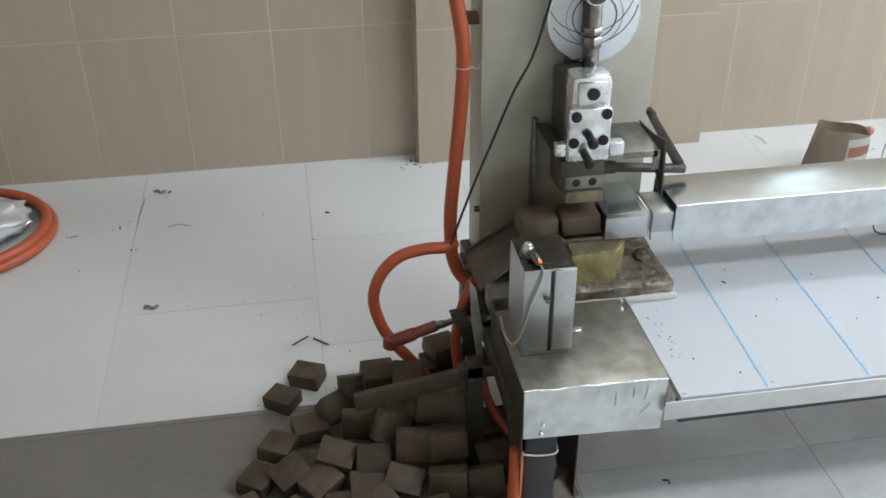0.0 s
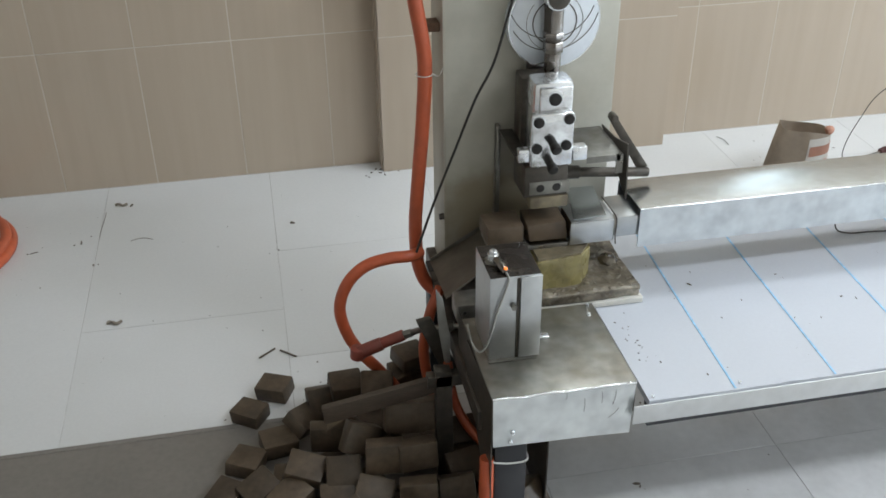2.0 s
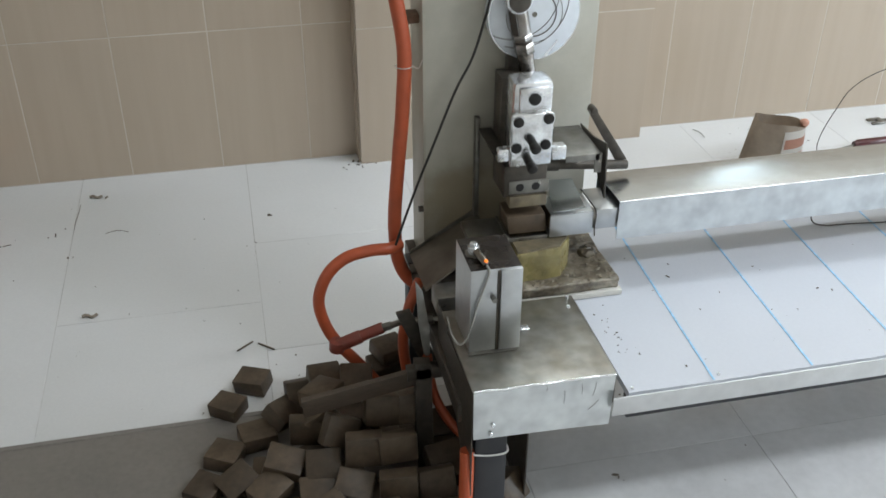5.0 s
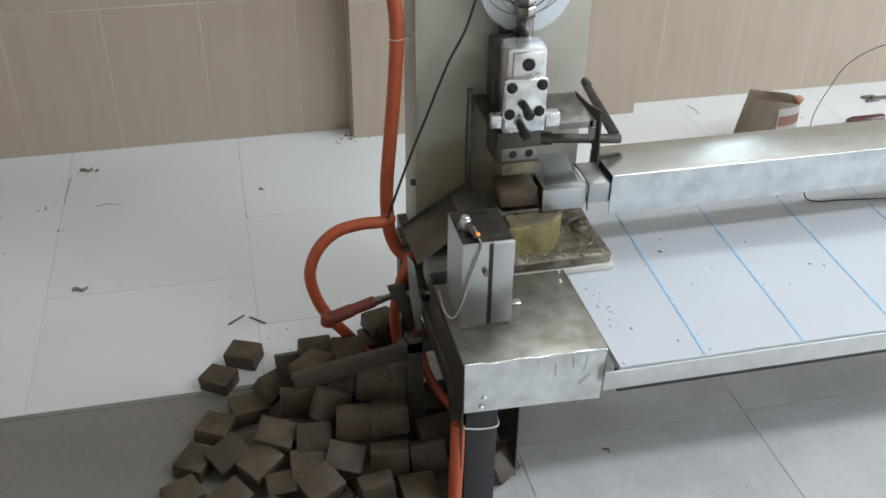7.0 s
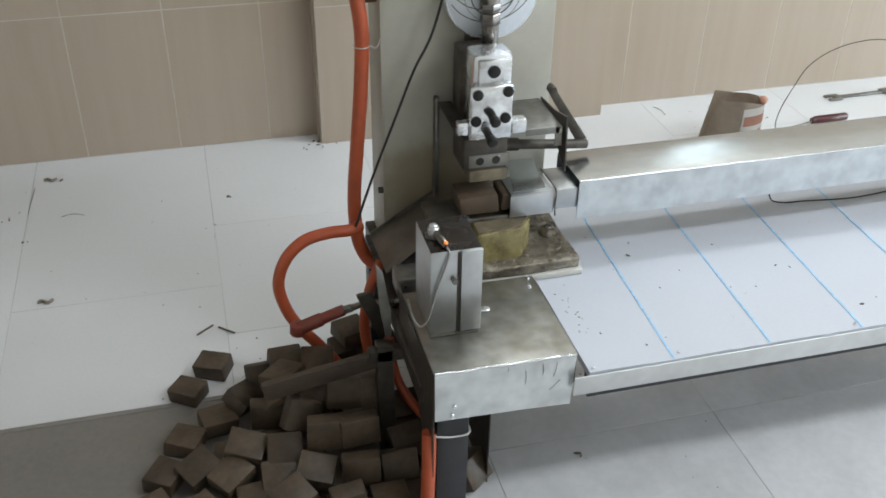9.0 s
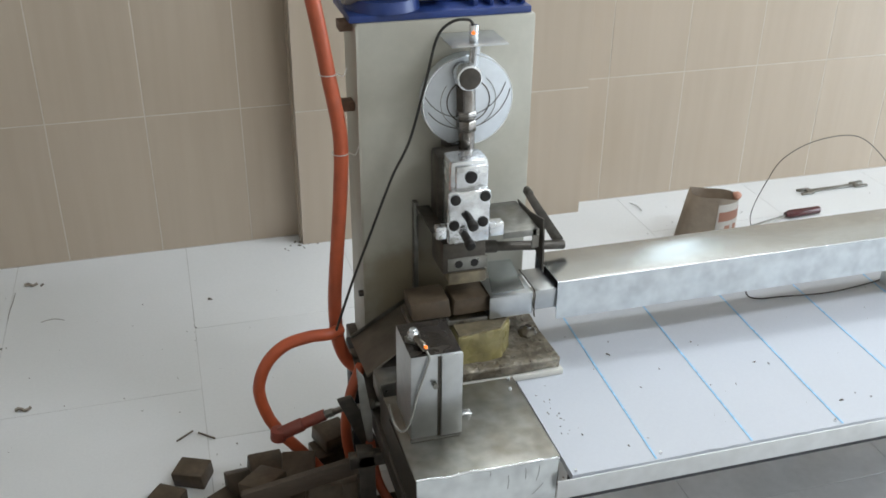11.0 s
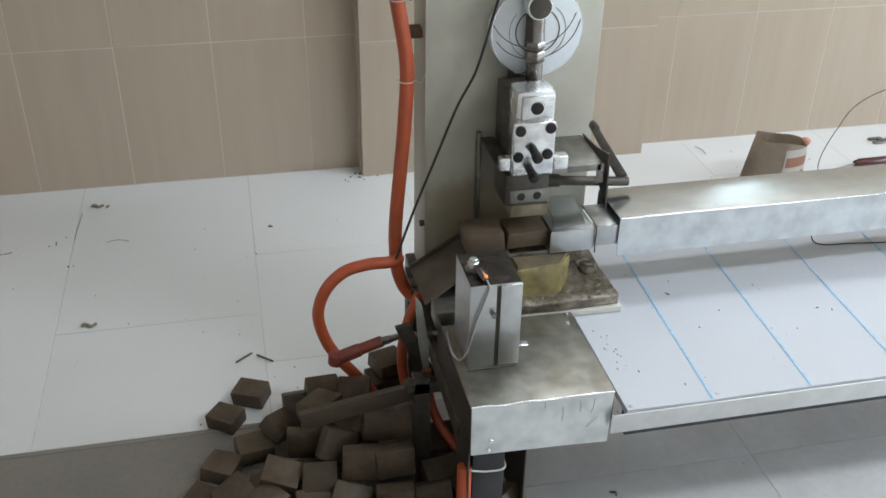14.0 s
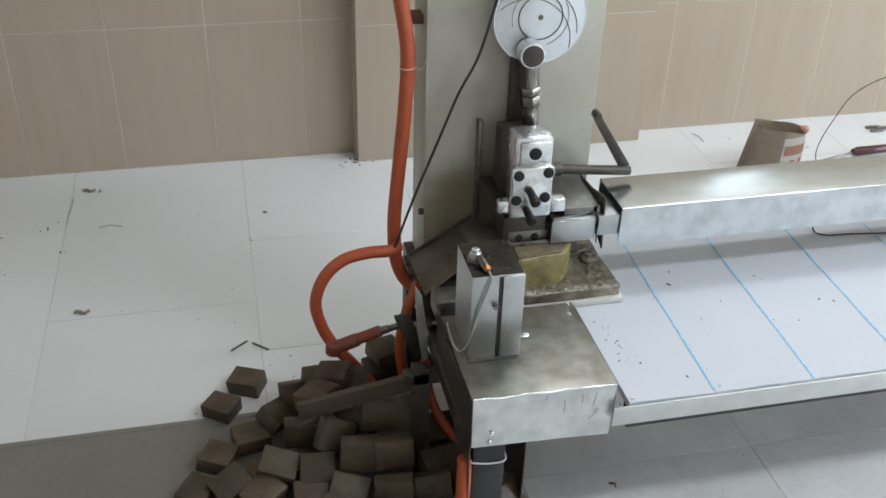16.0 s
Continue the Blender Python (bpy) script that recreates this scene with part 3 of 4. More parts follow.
bm = sheet([(0.499, -1.226, 0.389), (0.577, -1.219, 0.389), (0.600, -1.190, 0.389), (0.600, -1.108, 0.389), (0.499, -1.108, 0.389)], 0.0055)
bmesh.ops.triangulate(bm, faces=bm.faces)
part("die_top", lumpy(bm, 5, 0.0012, 40), "punch", press, "brown soap film on the die")
bm = bmesh.new()
bmesh.ops.create_icosphere(bm, subdivisions=3, radius=1.0)
for v in bm.verts:
    q = 1 + 0.25 * noise.noise(v.co * 2.2)
    v.co = Vector((0.652 + 0.0175 * q * v.co.x, -1.160 + 0.0165 * q * v.co.y, 0.333 + 0.0125 * q * v.co.z))
part("bolt_head", bm, "caked", press)
part("bolt_top", cyl((0.652, -1.160, 0.343), (0.653, -1.160, 0.348), 0.0078, 0.0065, 6), "rodsteel", press)
crust = random.Random(5)
bm = bmesh.new()
for k in range(30):
    edge = crust.random() < 0.5
    x, y = (crust.uniform(0.50, 0.675), crust.uniform(-1.250, -1.222)) if edge else (crust.uniform(0.605, 0.675), crust.uniform(-1.25, -1.08))
    r_ = crust.choice((0.0018, 0.0025, 0.0035))
    bmesh.ops.create_icosphere(bm, subdivisions=2, radius=1.0, matrix=pose(x, y, 0.3325, 0, 0, crust.uniform(0, 180)) @ Matrix.Diagonal((r_ * crust.uniform(1, 2), r_, r_ * 0.38, 1)))
for v in bm.verts:
    v.co += 0.0012 * Vector(noise.noise_vector(v.co * 170))
tagged(part("soap_crust", bm, "caked", press), "lumps of wet soap on the base plate", kind="stuff")
bm = box(0.425, 0.492, -1.188, -1.112, 0.388, 0.400, 0.0015)
part("die_ledge", bm, "greasy", press)
bm = box(0.489, 0.4935, -1.193, -1.112, 0.394, 0.403, 0.0008)
bm_box(bm, 0.493, 0.562, -1.193, -1.188, 0.394, 0.402, 0.0008)
part("die_rim", bm, "midsteel", press)
# guide sleeve between chute and die
bm = bmesh.new()
bm_box(bm, 0.564, 0.643, -1.197, -1.195, 0.400, 0.440, 0.0005)
bm_box(bm, 0.564, 0.643, -1.130, -1.128, 0.400, 0.440, 0.0005)
bm_box(bm, 0.564, 0.643, -1.197, -1.128, 0.398, 0.400, 0.0005)
bm_box(bm, 0.566, 0.643, -1.195, -1.130, 0.440, 0.4418, 0.0005)
part("guide_sleeve", bm, "steel", press, "bright sheet guide sleeve")
bm = sheet([(0.570, -1.189, 0.4425), (0.632, -1.183, 0.4425), (0.643, -1.076, 0.4425), (0.596, -1.074, 0.4425)], 0.0012)
part("sleeve_flap", bm, "cover", press, "bright sheet flap on the sleeve")
bm = bmesh.new()
bm_box(bm, 0.648, 0.70, -1.1955, -1.193, 0.404, 0.442, 0.0005)
bm_box(bm, 0.648, 0.70, -1.193, -1.118, 0.440, 0.4425, 0.0005)
bm_box(bm, 0.648, 0.70, -1.193, -1.118, 0.402, 0.404, 0.0005)
part("inlet_sleeve", bm, "steel", press)
part("wire_tie", tube([(0.645, -1.12, 0.444), (0.6455, -1.16, 0.4445), (0.6455, -1.199, 0.442), (0.6455, -1.199, 0.41), (0.647, -1.199, 0.392)], 0.0011, 8), "iron", press)

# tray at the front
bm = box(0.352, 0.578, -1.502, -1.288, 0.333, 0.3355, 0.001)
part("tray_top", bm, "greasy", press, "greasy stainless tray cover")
# apron takes the lighter front-face steel, reflected brightness included
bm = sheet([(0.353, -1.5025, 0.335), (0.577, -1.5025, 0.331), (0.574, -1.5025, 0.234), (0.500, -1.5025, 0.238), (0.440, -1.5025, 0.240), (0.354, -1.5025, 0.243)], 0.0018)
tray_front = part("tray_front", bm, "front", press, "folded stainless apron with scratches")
part("fold_lip", tube([(0.353 + 0.0224 * k, -1.5020 + 0.0010 * math.sin(2.3 * k), 0.3362 - 0.0003 * k + 0.0009 * math.sin(1.7 * k + 1)) for k in range(11)], 0.0019, 10, 4), "chrome", tray_front, "bright crumpled fold")
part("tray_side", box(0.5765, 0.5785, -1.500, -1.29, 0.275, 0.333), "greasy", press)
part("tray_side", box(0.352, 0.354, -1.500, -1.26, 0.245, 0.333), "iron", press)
for x, z in ((0.384, 0.270), (0.381, 0.252)):
    part("rivet", cyl((x, -1.504, z), (x, -1.5075, z), 0.0038, 0.0025, 12), "chrome", tray_front)
for x, z0, z1, dx in ((0.522, 0.326, 0.305, 0.001), (0.545, 0.325, 0.298, -0.004), (0.552, 0.29, 0.272, -0.016), (0.466, 0.331, 0.322, 0.0), (0.495, 0.318, 0.292, 0.0)):
    part("scratch", tube([(x, -1.5045, z0), (x + dx * 0.5 + 0.001, -1.5047, (z0 + z1) / 2), (x + dx, -1.5045, z1)], 0.00038, 6, 4), "iron", tray_front)
part("clip", box(0.462, 0.478, -1.372, -1.360, 0.336, 0.341, 0.001), "chrome", press)
part("clip_screw", cyl((0.466, -1.336, 0.336), (0.466, -1.336, 0.346), 0.005, 0.004, 12), "chrome", press)
for x, y in ((0.579, -1.296), (0.573, -1.322)):
    part("tray_screw", cyl((x - 0.012, y, 0.335), (x - 0.012, y, 0.340), 0.0035, 0.0025, 10), "chrome", press)

# sensor box
bm = bmesh.new()
SX0, SX1, SY0, SY1, SZ0, SZ1 = 0.369, 0.448, -1.408, -1.315, 0.337, 0.488
bm_box(bm, SX0, SX1, SY0, SY0 + 0.0018, SZ0, SZ1, 0.0005)
bm_box(bm, SX0, SX0 + 0.0018, SY0 + 0.0018, SY1, SZ0, SZ1)
bm_box(bm, SX1 - 0.0018, SX1, SY0 + 0.0018, SY1, SZ0, SZ1)
bm_box(bm, SX0, SX1, SY1, SY1 + 0.0018, SZ0, SZ1)
sensor_box = part("sensor_box", bm, "steel", press, "upright open box of bright sheet metal")
part("box_lid", box(SX0 + 0.0004, SX1 - 0.0004, SY0 + 0.0006, SY1 + 0.001, SZ1, SZ1 + 0.0008), "lid", sensor_box, "dark reflective lid")
# dark iron strip draws the shaded gap between the two front panels
part("lapped_edge", box(0.4105, 0.4155, SY0 - 0.0012, SY0, SZ0 - 0.001, SZ1 - 0.003, 0.0004), "iron", sensor_box)
part("side_panel", box(0.4158, SX1 + 0.001, SY0 - 0.0045, SY0, SZ0 + 0.002, SZ1 - 0.001, 0.0005), "steel", sensor_box)
part("lock_screw", cyl((0.405, SY0 - 0.001, 0.437), (0.405, SY0 - 0.010, 0.437), 0.0045, seg=8), "midsteel", sensor_box)
part("foot_bracket", box(SX0 - 0.002, SX1 - 0.004, SY0 - 0.008, SY0, SZ0 - 0.001, SZ0 + 0.001), "midsteel", sensor_box)
QX, QY = 0.385, -1.360
bm = cyl((QX, QY, SZ1 - 0.03), (QX, QY, SZ1 + 0.014), 0.0085, seg=20, bevel=0.002)
bm_cyl(bm, (QX, QY, SZ1 + 0.014), (QX, QY, SZ1 + 0.020), 0.0062, seg=16, bevel=0.001)
for k in range(5):
    bm_cyl(bm, (QX, QY, SZ1 + 0.0035 + 0.0022 * k), (QX, QY, SZ1 + 0.0046 + 0.0022 * k), 0.0092, seg=20)
sensor = part("sensor", bm, "chrome", sensor_box, "chromed threaded sensor")
part("lock_nut", cyl((QX, QY, SZ1 - 0.0006), (QX, QY, SZ1 + 0.0035), 0.0150, seg=6, bevel=0.0006), "midsteel", sensor_box)
part("sensor_tail", cyl((QX + 0.002, QY - 0.010, SZ1 + 0.011), (QX + 0.010, QY - 0.042, SZ1 + 0.0045), 0.0066, seg=18, bevel=0.002), "rodsteel", sensor_box, "grey sensor plug")
bm = bmesh.new()
bmesh.ops.create_icosphere(bm, subdivisions=2, radius=0.0033, matrix=Matrix.Translation((QX + 0.009, QY - 0.040, SZ1 + 0.0105)))
part("status_lamp", bm, "amber", sensor_box, "small amber status lamp")
part("sensor_lead", tube([(QX + 0.010, QY - 0.042, SZ1 + 0.0045), (QX + 0.0115, QY - 0.052, SZ1 - 0.002), (QX + 0.005, QY - 0.0545, SZ1 - 0.022), (QX - 0.007, QY - 0.055, SZ1 - 0.060), (QX - 0.014, QY - 0.054, SZ1 - 0.092), (QX - 0.022, QY - 0.052, SZ1 - 0.120), (QX - 0.031, QY - 0.048, SZ1 - 0.132), (QX - 0.040, QY - 0.036, SZ1 - 0.124), (QX - 0.044, QY - 0.015, SZ1 - 0.10)], 0.0018, 10), "lead", sensor_box, "grey sensor lead")

# soap slide, side plate and blow pipe
bm = sheet([(0.343, -1.055, 0.304), (0.343, -1.205, 0.321), (0.425, -1.195, 0.374), (0.470, -1.112, 0.385), (0.470, -1.055, 0.380)], 0.003)
part("soap_slide", bm, "slide", press, "dull sheet slide for the cut pieces")
part("slide_flange", sheet([(0.343, -1.0545, 0.304), (0.470, -1.0545, 0.380), (0.470, -1.0545, 0.392), (0.343, -1.0545, 0.314)], 0.002), "greasy", press)
bm = sheet([(0.318, -1.236, 0.365), (0.330, -1.236, 0.345), (0.342, -1.236, 0.264), (0.343, -1.236, 0.208), (0.338, -1.236, 0.199), (0.332, -1.236, 0.210), (0.323, -1.236, 0.273)], 0.003, 0.0006)
part("side_plate", bm, "lead", press, "narrow grey side plate")
part("under_slide_block", box(0.352, 0.40, -1.25, -1.20, 0.295, 0.335, 0.006), "midsteel", press)
part("blow_pipe", cyl((0.300, -1.21, 0.268), (0.395, -1.24, 0.285), 0.0048, seg=14), "midsteel", press, "thin blow pipe")
part("blow_nozzle", cyl((0.330, -1.219, 0.2735), (0.352, -1.226, 0.2775), 0.0115, 0.009, 12), "iron", press)

# stand
bm = box(0.362, 0.414, -1.485, -1.435, -0.002, 0.245, 0.002)
leg = part("leg", bm, "black", press, "black square steel leg")
part("cable_tie", tube([(0.360, -1.487, 0.196), (0.388, -1.4872, 0.190), (0.4145, -1.4865, 0.193), (0.4152, -1.46, 0.198), (0.4145, -1.4335, 0.203), (0.388, -1.432, 0.205), (0.360, -1.433, 0.205), (0.3595, -1.46, 0.201), (0.360, -1.487, 0.196)], 0.0016, 8), "clear", leg, "white cable tie")
part("leg", box(0.560, 0.600, -1.02, -0.98, -0.002, 0.262, 0.002), "black", press)
part("leg", box(0.345, 0.385, -1.02, -0.98, -0.002, 0.262, 0.002), "black", press)
part("stand_rail", box(0.345, 0.60, -1.06, -1.02, 0.225, 0.262, 0.002), "iron", press)
part("stand_rail", box(0.345, 0.375, -1.44, -1.05, 0.225, 0.262, 0.002), "iron", press)
part("front_post", sheet([(0.304, -1.30, 0.240), (0.332, -1.30, 0.236), (0.336, -1.30, -0.0005), (0.306, -1.30, -0.0005)], 0.022, 0.001), "iron", press, "dark oily post")
part("lever_arm", sheet([(0.286, -1.222, 0.292), (0.311, -1.222, 0.296), (0.366, -1.222, 0.168), (0.338, -1.222, 0.160)], 0.010, 0.001), "iron", press, "dark slanting arm")
bm = sheet([(0.349, -1.34, 0.330), (0.352, -1.498, 0.332), (0.352, -1.498, 0.12), (0.351, -1.465, 0.13), (0.350, -1.40, 0.21), (0.349, -1.34, 0.262)], 0.002)
part("side_skirt", bm, "iron", press, "dark dirty skirt sheet")
# added dark panel, blocks light so the space under the stand stays dark
part("rear_skirt", box(0.470, 0.472, -1.42, -1.062, -0.0005, 0.262), "iron", press, "dark sheet added under the stand to block light")
part("chute_lip", sheet([(0.108, -1.285, 0.190), (0.111, -1.285, 0.155), (0.335, -1.285, 0.198), (0.335, -1.285, 0.229)], 0.012, 0.001), "dark_wood", press, "dark batten above the heap")
part("cross_bar", box(0.29, 0.36, -1.30, -1.28, 0.205, 0.228, 0.001), "iron", press)

# top sensor on the column
bm = box(0.507, 0.602, -1.135, -1.052, 0.868, 0.8705, 0.0008)
shelf = part("sensor_shelf", bm, "steel", press, "thin sheet shelf")
part("shelf_post", cyl((0.553, -1.115, 0.868), (0.553, -1.100, 0.815), 0.009, seg=18), "chrome", shelf)
part("shelf_sensor", cyl((0.549, -1.115, 0.871), (0.549, -1.115, 0.898), 0.0075, seg=16, bevel=0.001), "chrome", shelf)
part("shelf_lamp", cyl((0.545, -1.1235, 0.888), (0.545, -1.127, 0.888), 0.003, seg=10), "amber", shelf, "small amber status lamp")
part("sensor_cable", tube([(0.549, -1.115, 0.897), (0.540, -1.112, 0.906), (0.515, -1.105, 0.902), (0.494, -1.095, 0.875), (0.478, -1.085, 0.80), (0.452, -1.08, 0.70), (0.420, -1.08, 0.635), (0.385, -1.08, 0.545), (0.350, -1.08, 0.455), (0.322, -1.08, 0.375), (0.312, -1.08, 0.345)], 0.0024, 10), "cable", press, "thin black cable")

# ---- hoses ----
hose = thing("air_hose", 0.33, -1.04, 0.35, "orange rubber air hose tied along the press column", "hose")
part("riser", tube([(0.290, -1.02, 1.10), (0.300, -1.03, 0.975), (0.306, -1.04, 0.934), (0.315, -1.04, 0.879), (0.327, -1.04, 0.80), (0.341, -1.04, 0.70), (0.337, -1.04, 0.60), (0.328, -1.04, 0.50), (0.319, -1.04, 0.40), (0.318, -1.04, 0.34), (0.322, -1.04, 0.292), (0.335, -1.045, 0.255), (0.358, -1.06, 0.235)], 0.0125, 16), "hose", hose)
part("loop", tube([(0.322, -1.06, 0.333), (0.298, -1.08, 0.339), (0.262, -1.08, 0.339), (0.217, -1.08, 0.328), (0.182, -1.08, 0.294), (0.165, -1.08, 0.242), (0.175, -1.08, 0.184), (0.197, -1.08, 0.137), (0.224, -1.08, 0.098), (0.252, -1.085, 0.059), (0.275, -1.10, 0.03)], 0.0112, 16), "hose", hose)
part("drop", tube([(0.352, -1.10, 0.275), (0.340, -1.115, 0.262), (0.327, -1.12, 0.230), (0.315, -1.12, 0.16), (0.320, -1.125, 0.09), (0.330, -1.15, 0.045), (0.338, -1.175, 0.030)], 0.0102, 16), "hose", hose)
part("low_run", tube([(0.338, -1.235, 0.205), (0.343, -1.242, 0.150), (0.353, -1.248, 0.108), (0.372, -1.262, 0.070), (0.40, -1.28, 0.035)], 0.0085, 16), "hose", hose)
part("front_tail", tube([(0.351, -1.478, 0.20), (0.349, -1.486, 0.15), (0.347, -1.488, 0.08), (0.345, -1.49, 0.012)], 0.0115, 16), "hose", hose)
for z, x in ((0.672, 0.340), (0.812, 0.325)):
    part("tie", tube([(x + 0.0137 * math.cos(a), -1.04 + 0.0137 * math.sin(a), z) for a in (radians(30 * k) for k in range(13))] + [(x + 0.024, -1.046, z - 0.004), (x + 0.030, -1.05, z + 0.012)], 0.0009, 6, 3), "clear", hose, "clear plastic tie")
bm = cyl((0.188, -1.15, 0.187), (0.232, -1.155, 0.206), 0.0125, seg=18, bevel=0.002)
valve = part("fitting", bm, "red_plastic", hose, "red-brown screw fitting")
bm = cyl((0.232, -1.155, 0.206), (0.272, -1.16, 0.223), 0.0105, seg=18, bevel=0.001)
part("fitting_sleeve", bm, "red_plastic", hose)
part("fitting_cap", cyl((0.1885, -1.15, 0.199), (0.1865, -1.15, 0.177), 0.0145, seg=18, bevel=0.002), "red_plastic", hose)
bm = cyl((0.268, -1.16, 0.2215), (0.286, -1.165, 0.229), 0.0085, seg=6, bevel=0.0008)
bm_cyl(bm, (0.286, -1.165, 0.229), (0.305, -1.20, 0.262), 0.006, seg=14)
part("coupling", bm, "midsteel", hose, "grey steel coupling")

coil = thing("coiled_hose", -0.83, -0.30, 0.013, "coiled orange rubber hose on the white floor", "hose")
for k in range(2):
    pts = [(-0.83 + (0.235 - 0.012 * k) * math.cos(a), -0.30 + (0.215 - 0.01 * k) * math.sin(a), 0.0135 + 0.016 * k) for a in (radians(170 + 15 * j) for j in range(26))]
    part("turn", tube(pts, 0.0135, 16, 4), "hose", coil)
bm = bmesh.new()
bmesh.ops.create_icosphere(bm, subdivisions=4, radius=1.0)
for v in bm.verts:
    n = v.co.normalized()
    q = 1 + 0.22 * noise.noise(n * 3.0) + 0.14 * abs(noise.noise(n * 8.0))
    v.co = Vector((-0.80 + 0.145 * q * n.x, -0.27 + 0.115 * q * n.y, max(0.001, 0.035 + 0.040 * q * n.z)))
solo("plastic_bag", bm, "foil", "crumpled silvery plastic bag inside the hose coil", "bag", origin=(-0.80, -0.27, 0))

# ---- behind the chute ----
can = thing("cardboard_tub", 1.515, -0.34, 0, "cut-open cardboard tub with a torn printed label", "tub")
bm = bmesh.new()
rows = []
for j in range(9):
    u = j / 8
    row = []
    for k in range(40):
        a = 2 * math.pi * k / 40
        rx, ry = 0.088 - 0.016 * u, 0.074 - 0.014 * u
        zz = 0.150 * u * (1 + 0.10 * math.cos(a + 2.8) + 0.03 * math.sin(3 * a))
        row.append(bm.verts.new((1.515 + 0.014 * u + rx * math.cos(a) + 0.004 * math.sin(5 * a) * u, -0.34 + ry * math.sin(a), zz)))
    rows.append(row)
for a, b in zip(rows, rows[1:]):
    for k in range(40):
        bm.faces.new((a[k], a[(k + 1) % 40], b[(k + 1) % 40], b[k]))
bmesh.ops.solidify(bm, geom=list(bm.faces), thickness=0.002)
part("wall", bm, "card", can)


def band(z0, z1, a0, a1, grow):
    bm = bmesh.new()
    prev = None
    for k in range(15):
        a = radians(a0 + (a1 - a0) * k / 14)
        cur = []
        for z in (z0, z1):
            u = z / 0.165
            rx, ry = 0.088 - 0.016 * u + grow, 0.074 - 0.014 * u + grow
            cur.append(bm.verts.new((1.515 + 0.014 * u + rx * math.cos(a) + 0.004 * math.sin(5 * a) * u, -0.34 + ry * math.sin(a), z)))
        if prev:
            bm.faces.new((prev[0], cur[0], cur[1], prev[1]))
        prev = cur
    bmesh.ops.solidify(bm, geom=list(bm.faces), thickness=0.0008)
    return bm


label = part("label", band(0.030, 0.142, -100, 15, 0.0022), "paper", can, "pale printed label")
part("print_band", band(0.092, 0.120, -96, 12, 0.0034), "print_red", label, "orange print band")
for k in range(4):
    part("print_bar", band(0.056, 0.078, -80 + 20 * k, -68 + 20 * k, 0.0034), "print_red", label)
bm = bmesh.new()
bmesh.ops.create_icosphere(bm, subdivisions=3, radius=0.013, matrix=Matrix.Translation((1.585, -0.372, 0.150)))
for v in bm.verts:
    v.co += 0.004 * Vector(noise.noise_vector(v.co * 60))
part("torn_flap", bm, "print_red", can, "torn orange paper scrap")


def spanner():
    bm = bmesh.new()
    bm_box(bm, -0.085, 0.085, -0.008, 0.008, 0, 0.006, 0.002)
    for sx in (-1, 1):
        for sgn in (-1, 1):
            bm_box(bm, min(sx * 0.085, sx * 0.125), max(sx * 0.085, sx * 0.125), sgn * 0.013 - 0.006, sgn * 0.013 + 0.006, 0, 0.007, 0.002)
        bm_box(bm, min(sx * 0.078, sx * 0.098), max(sx * 0.078, sx * 0.098), -0.018, 0.018, 0, 0.0072, 0.002)
    return bm


wrench = solo("spanner", spanner(), "midsteel", "double open-ended steel spanner on the white floor", "spanner")
wrench.matrix_world = pose(2.11, -0.118, 0.001, 0, 0, 2)
driver = thing("screwdriver", 1.80, -0.285, 0.012, "screwdriver with a dark red handle on the white floor", "screwdriver")
part("blade", cyl((1.70, -0.302, 0.006), (1.842, -0.274, 0.0125), 0.003, seg=10), "midsteel", driver)
bm = cyl((1.842, -0.274, 0.0138), (1.955, -0.268, 0.0138), 0.0132, 0.0118, 16, 0.004)
bm_cyl(bm, (1.832, -0.2745, 0.0138), (1.855, -0.2732, 0.0138), 0.009, 0.0132, 16)
part("handle", bm, "maroon", driver, "dark red plastic handle")
solo("loose_wire", tube([(1.70, -0.30, 0.002), (1.713, -0.27, 0.02), (1.735, -0.25, 0.055), (1.760, -0.25, 0.115), (1.80, -0.25, 0.185), (1.883, -0.25, 0.231), (1.996, -0.25, 0.246), (2.081, -0.25, 0.225), (2.178, -0.25, 0.145), (2.26, -0.26, 0.05), (2.30, -0.27, 0.003)], 0.0014, 8), "cable", "thin dark wire arching over the floor", "wire")
solo("bench_wire", tube([(1.150, -1.085, 0.345), (1.147, -1.10, 0.306), (1.165, -1.118, 0.3025), (1.21, -1.122, 0.3025), (1.31, -1.133, 0.3025), (1.40, -1.125, 0.3025), (1.47, -1.11, 0.303), (1.55, -1.07, 0.304)], 0.0014, 8), "cable", "thin grey wire lying on the work table", "wire")
solo("floor_wire", tube([(1.420, -0.056, 0.003), (1.431, -0.081, 0.004), (1.431, -0.115, 0.003)], 0.0012, 6), "lead", "short dark wire offcut on the floor", "wire")

bm = box(-1.9, 0.345, -2.30, -1.083, -0.0004, 0.0024, 0.0006)
bm_box(bm, -1.9, 0.345, -1.0955, -1.0845, 0.0024, 0.0036, 0.0004)
tagged(solo("floor_sheet", bm, "mat", "smooth grey sheet laid on the floor beneath the soap", "floor sheet"), kind="structure")

# ---- soap ----
SW, SD, SH = 0.069, 0.059, 0.036
soap_meshes = []
for k in range(5):
    bm = box(-SW / 2, SW / 2, -SD / 2, SD / 2, -SH / 2, SH / 2, 0.0035, 2)
    sx, sy, sz = rnd.uniform(0.93, 1.08), rnd.uniform(0.95, 1.06), rnd.uniform(0.82, 0.98)
    for v in bm.verts:
        n = noise.noise_vector(v.co * 22 + Vector((k * 9.0, 0, 0)))
        v.co = Vector((v.co.x * sx, v.co.y * sy, v.co.z * sz)) + 0.0022 * Vector(n)
        v.co.x += 0.06 * v.co.z * (k - 2)
    soap_meshes.append(to_mesh("soap_bar", bm, "soap"))


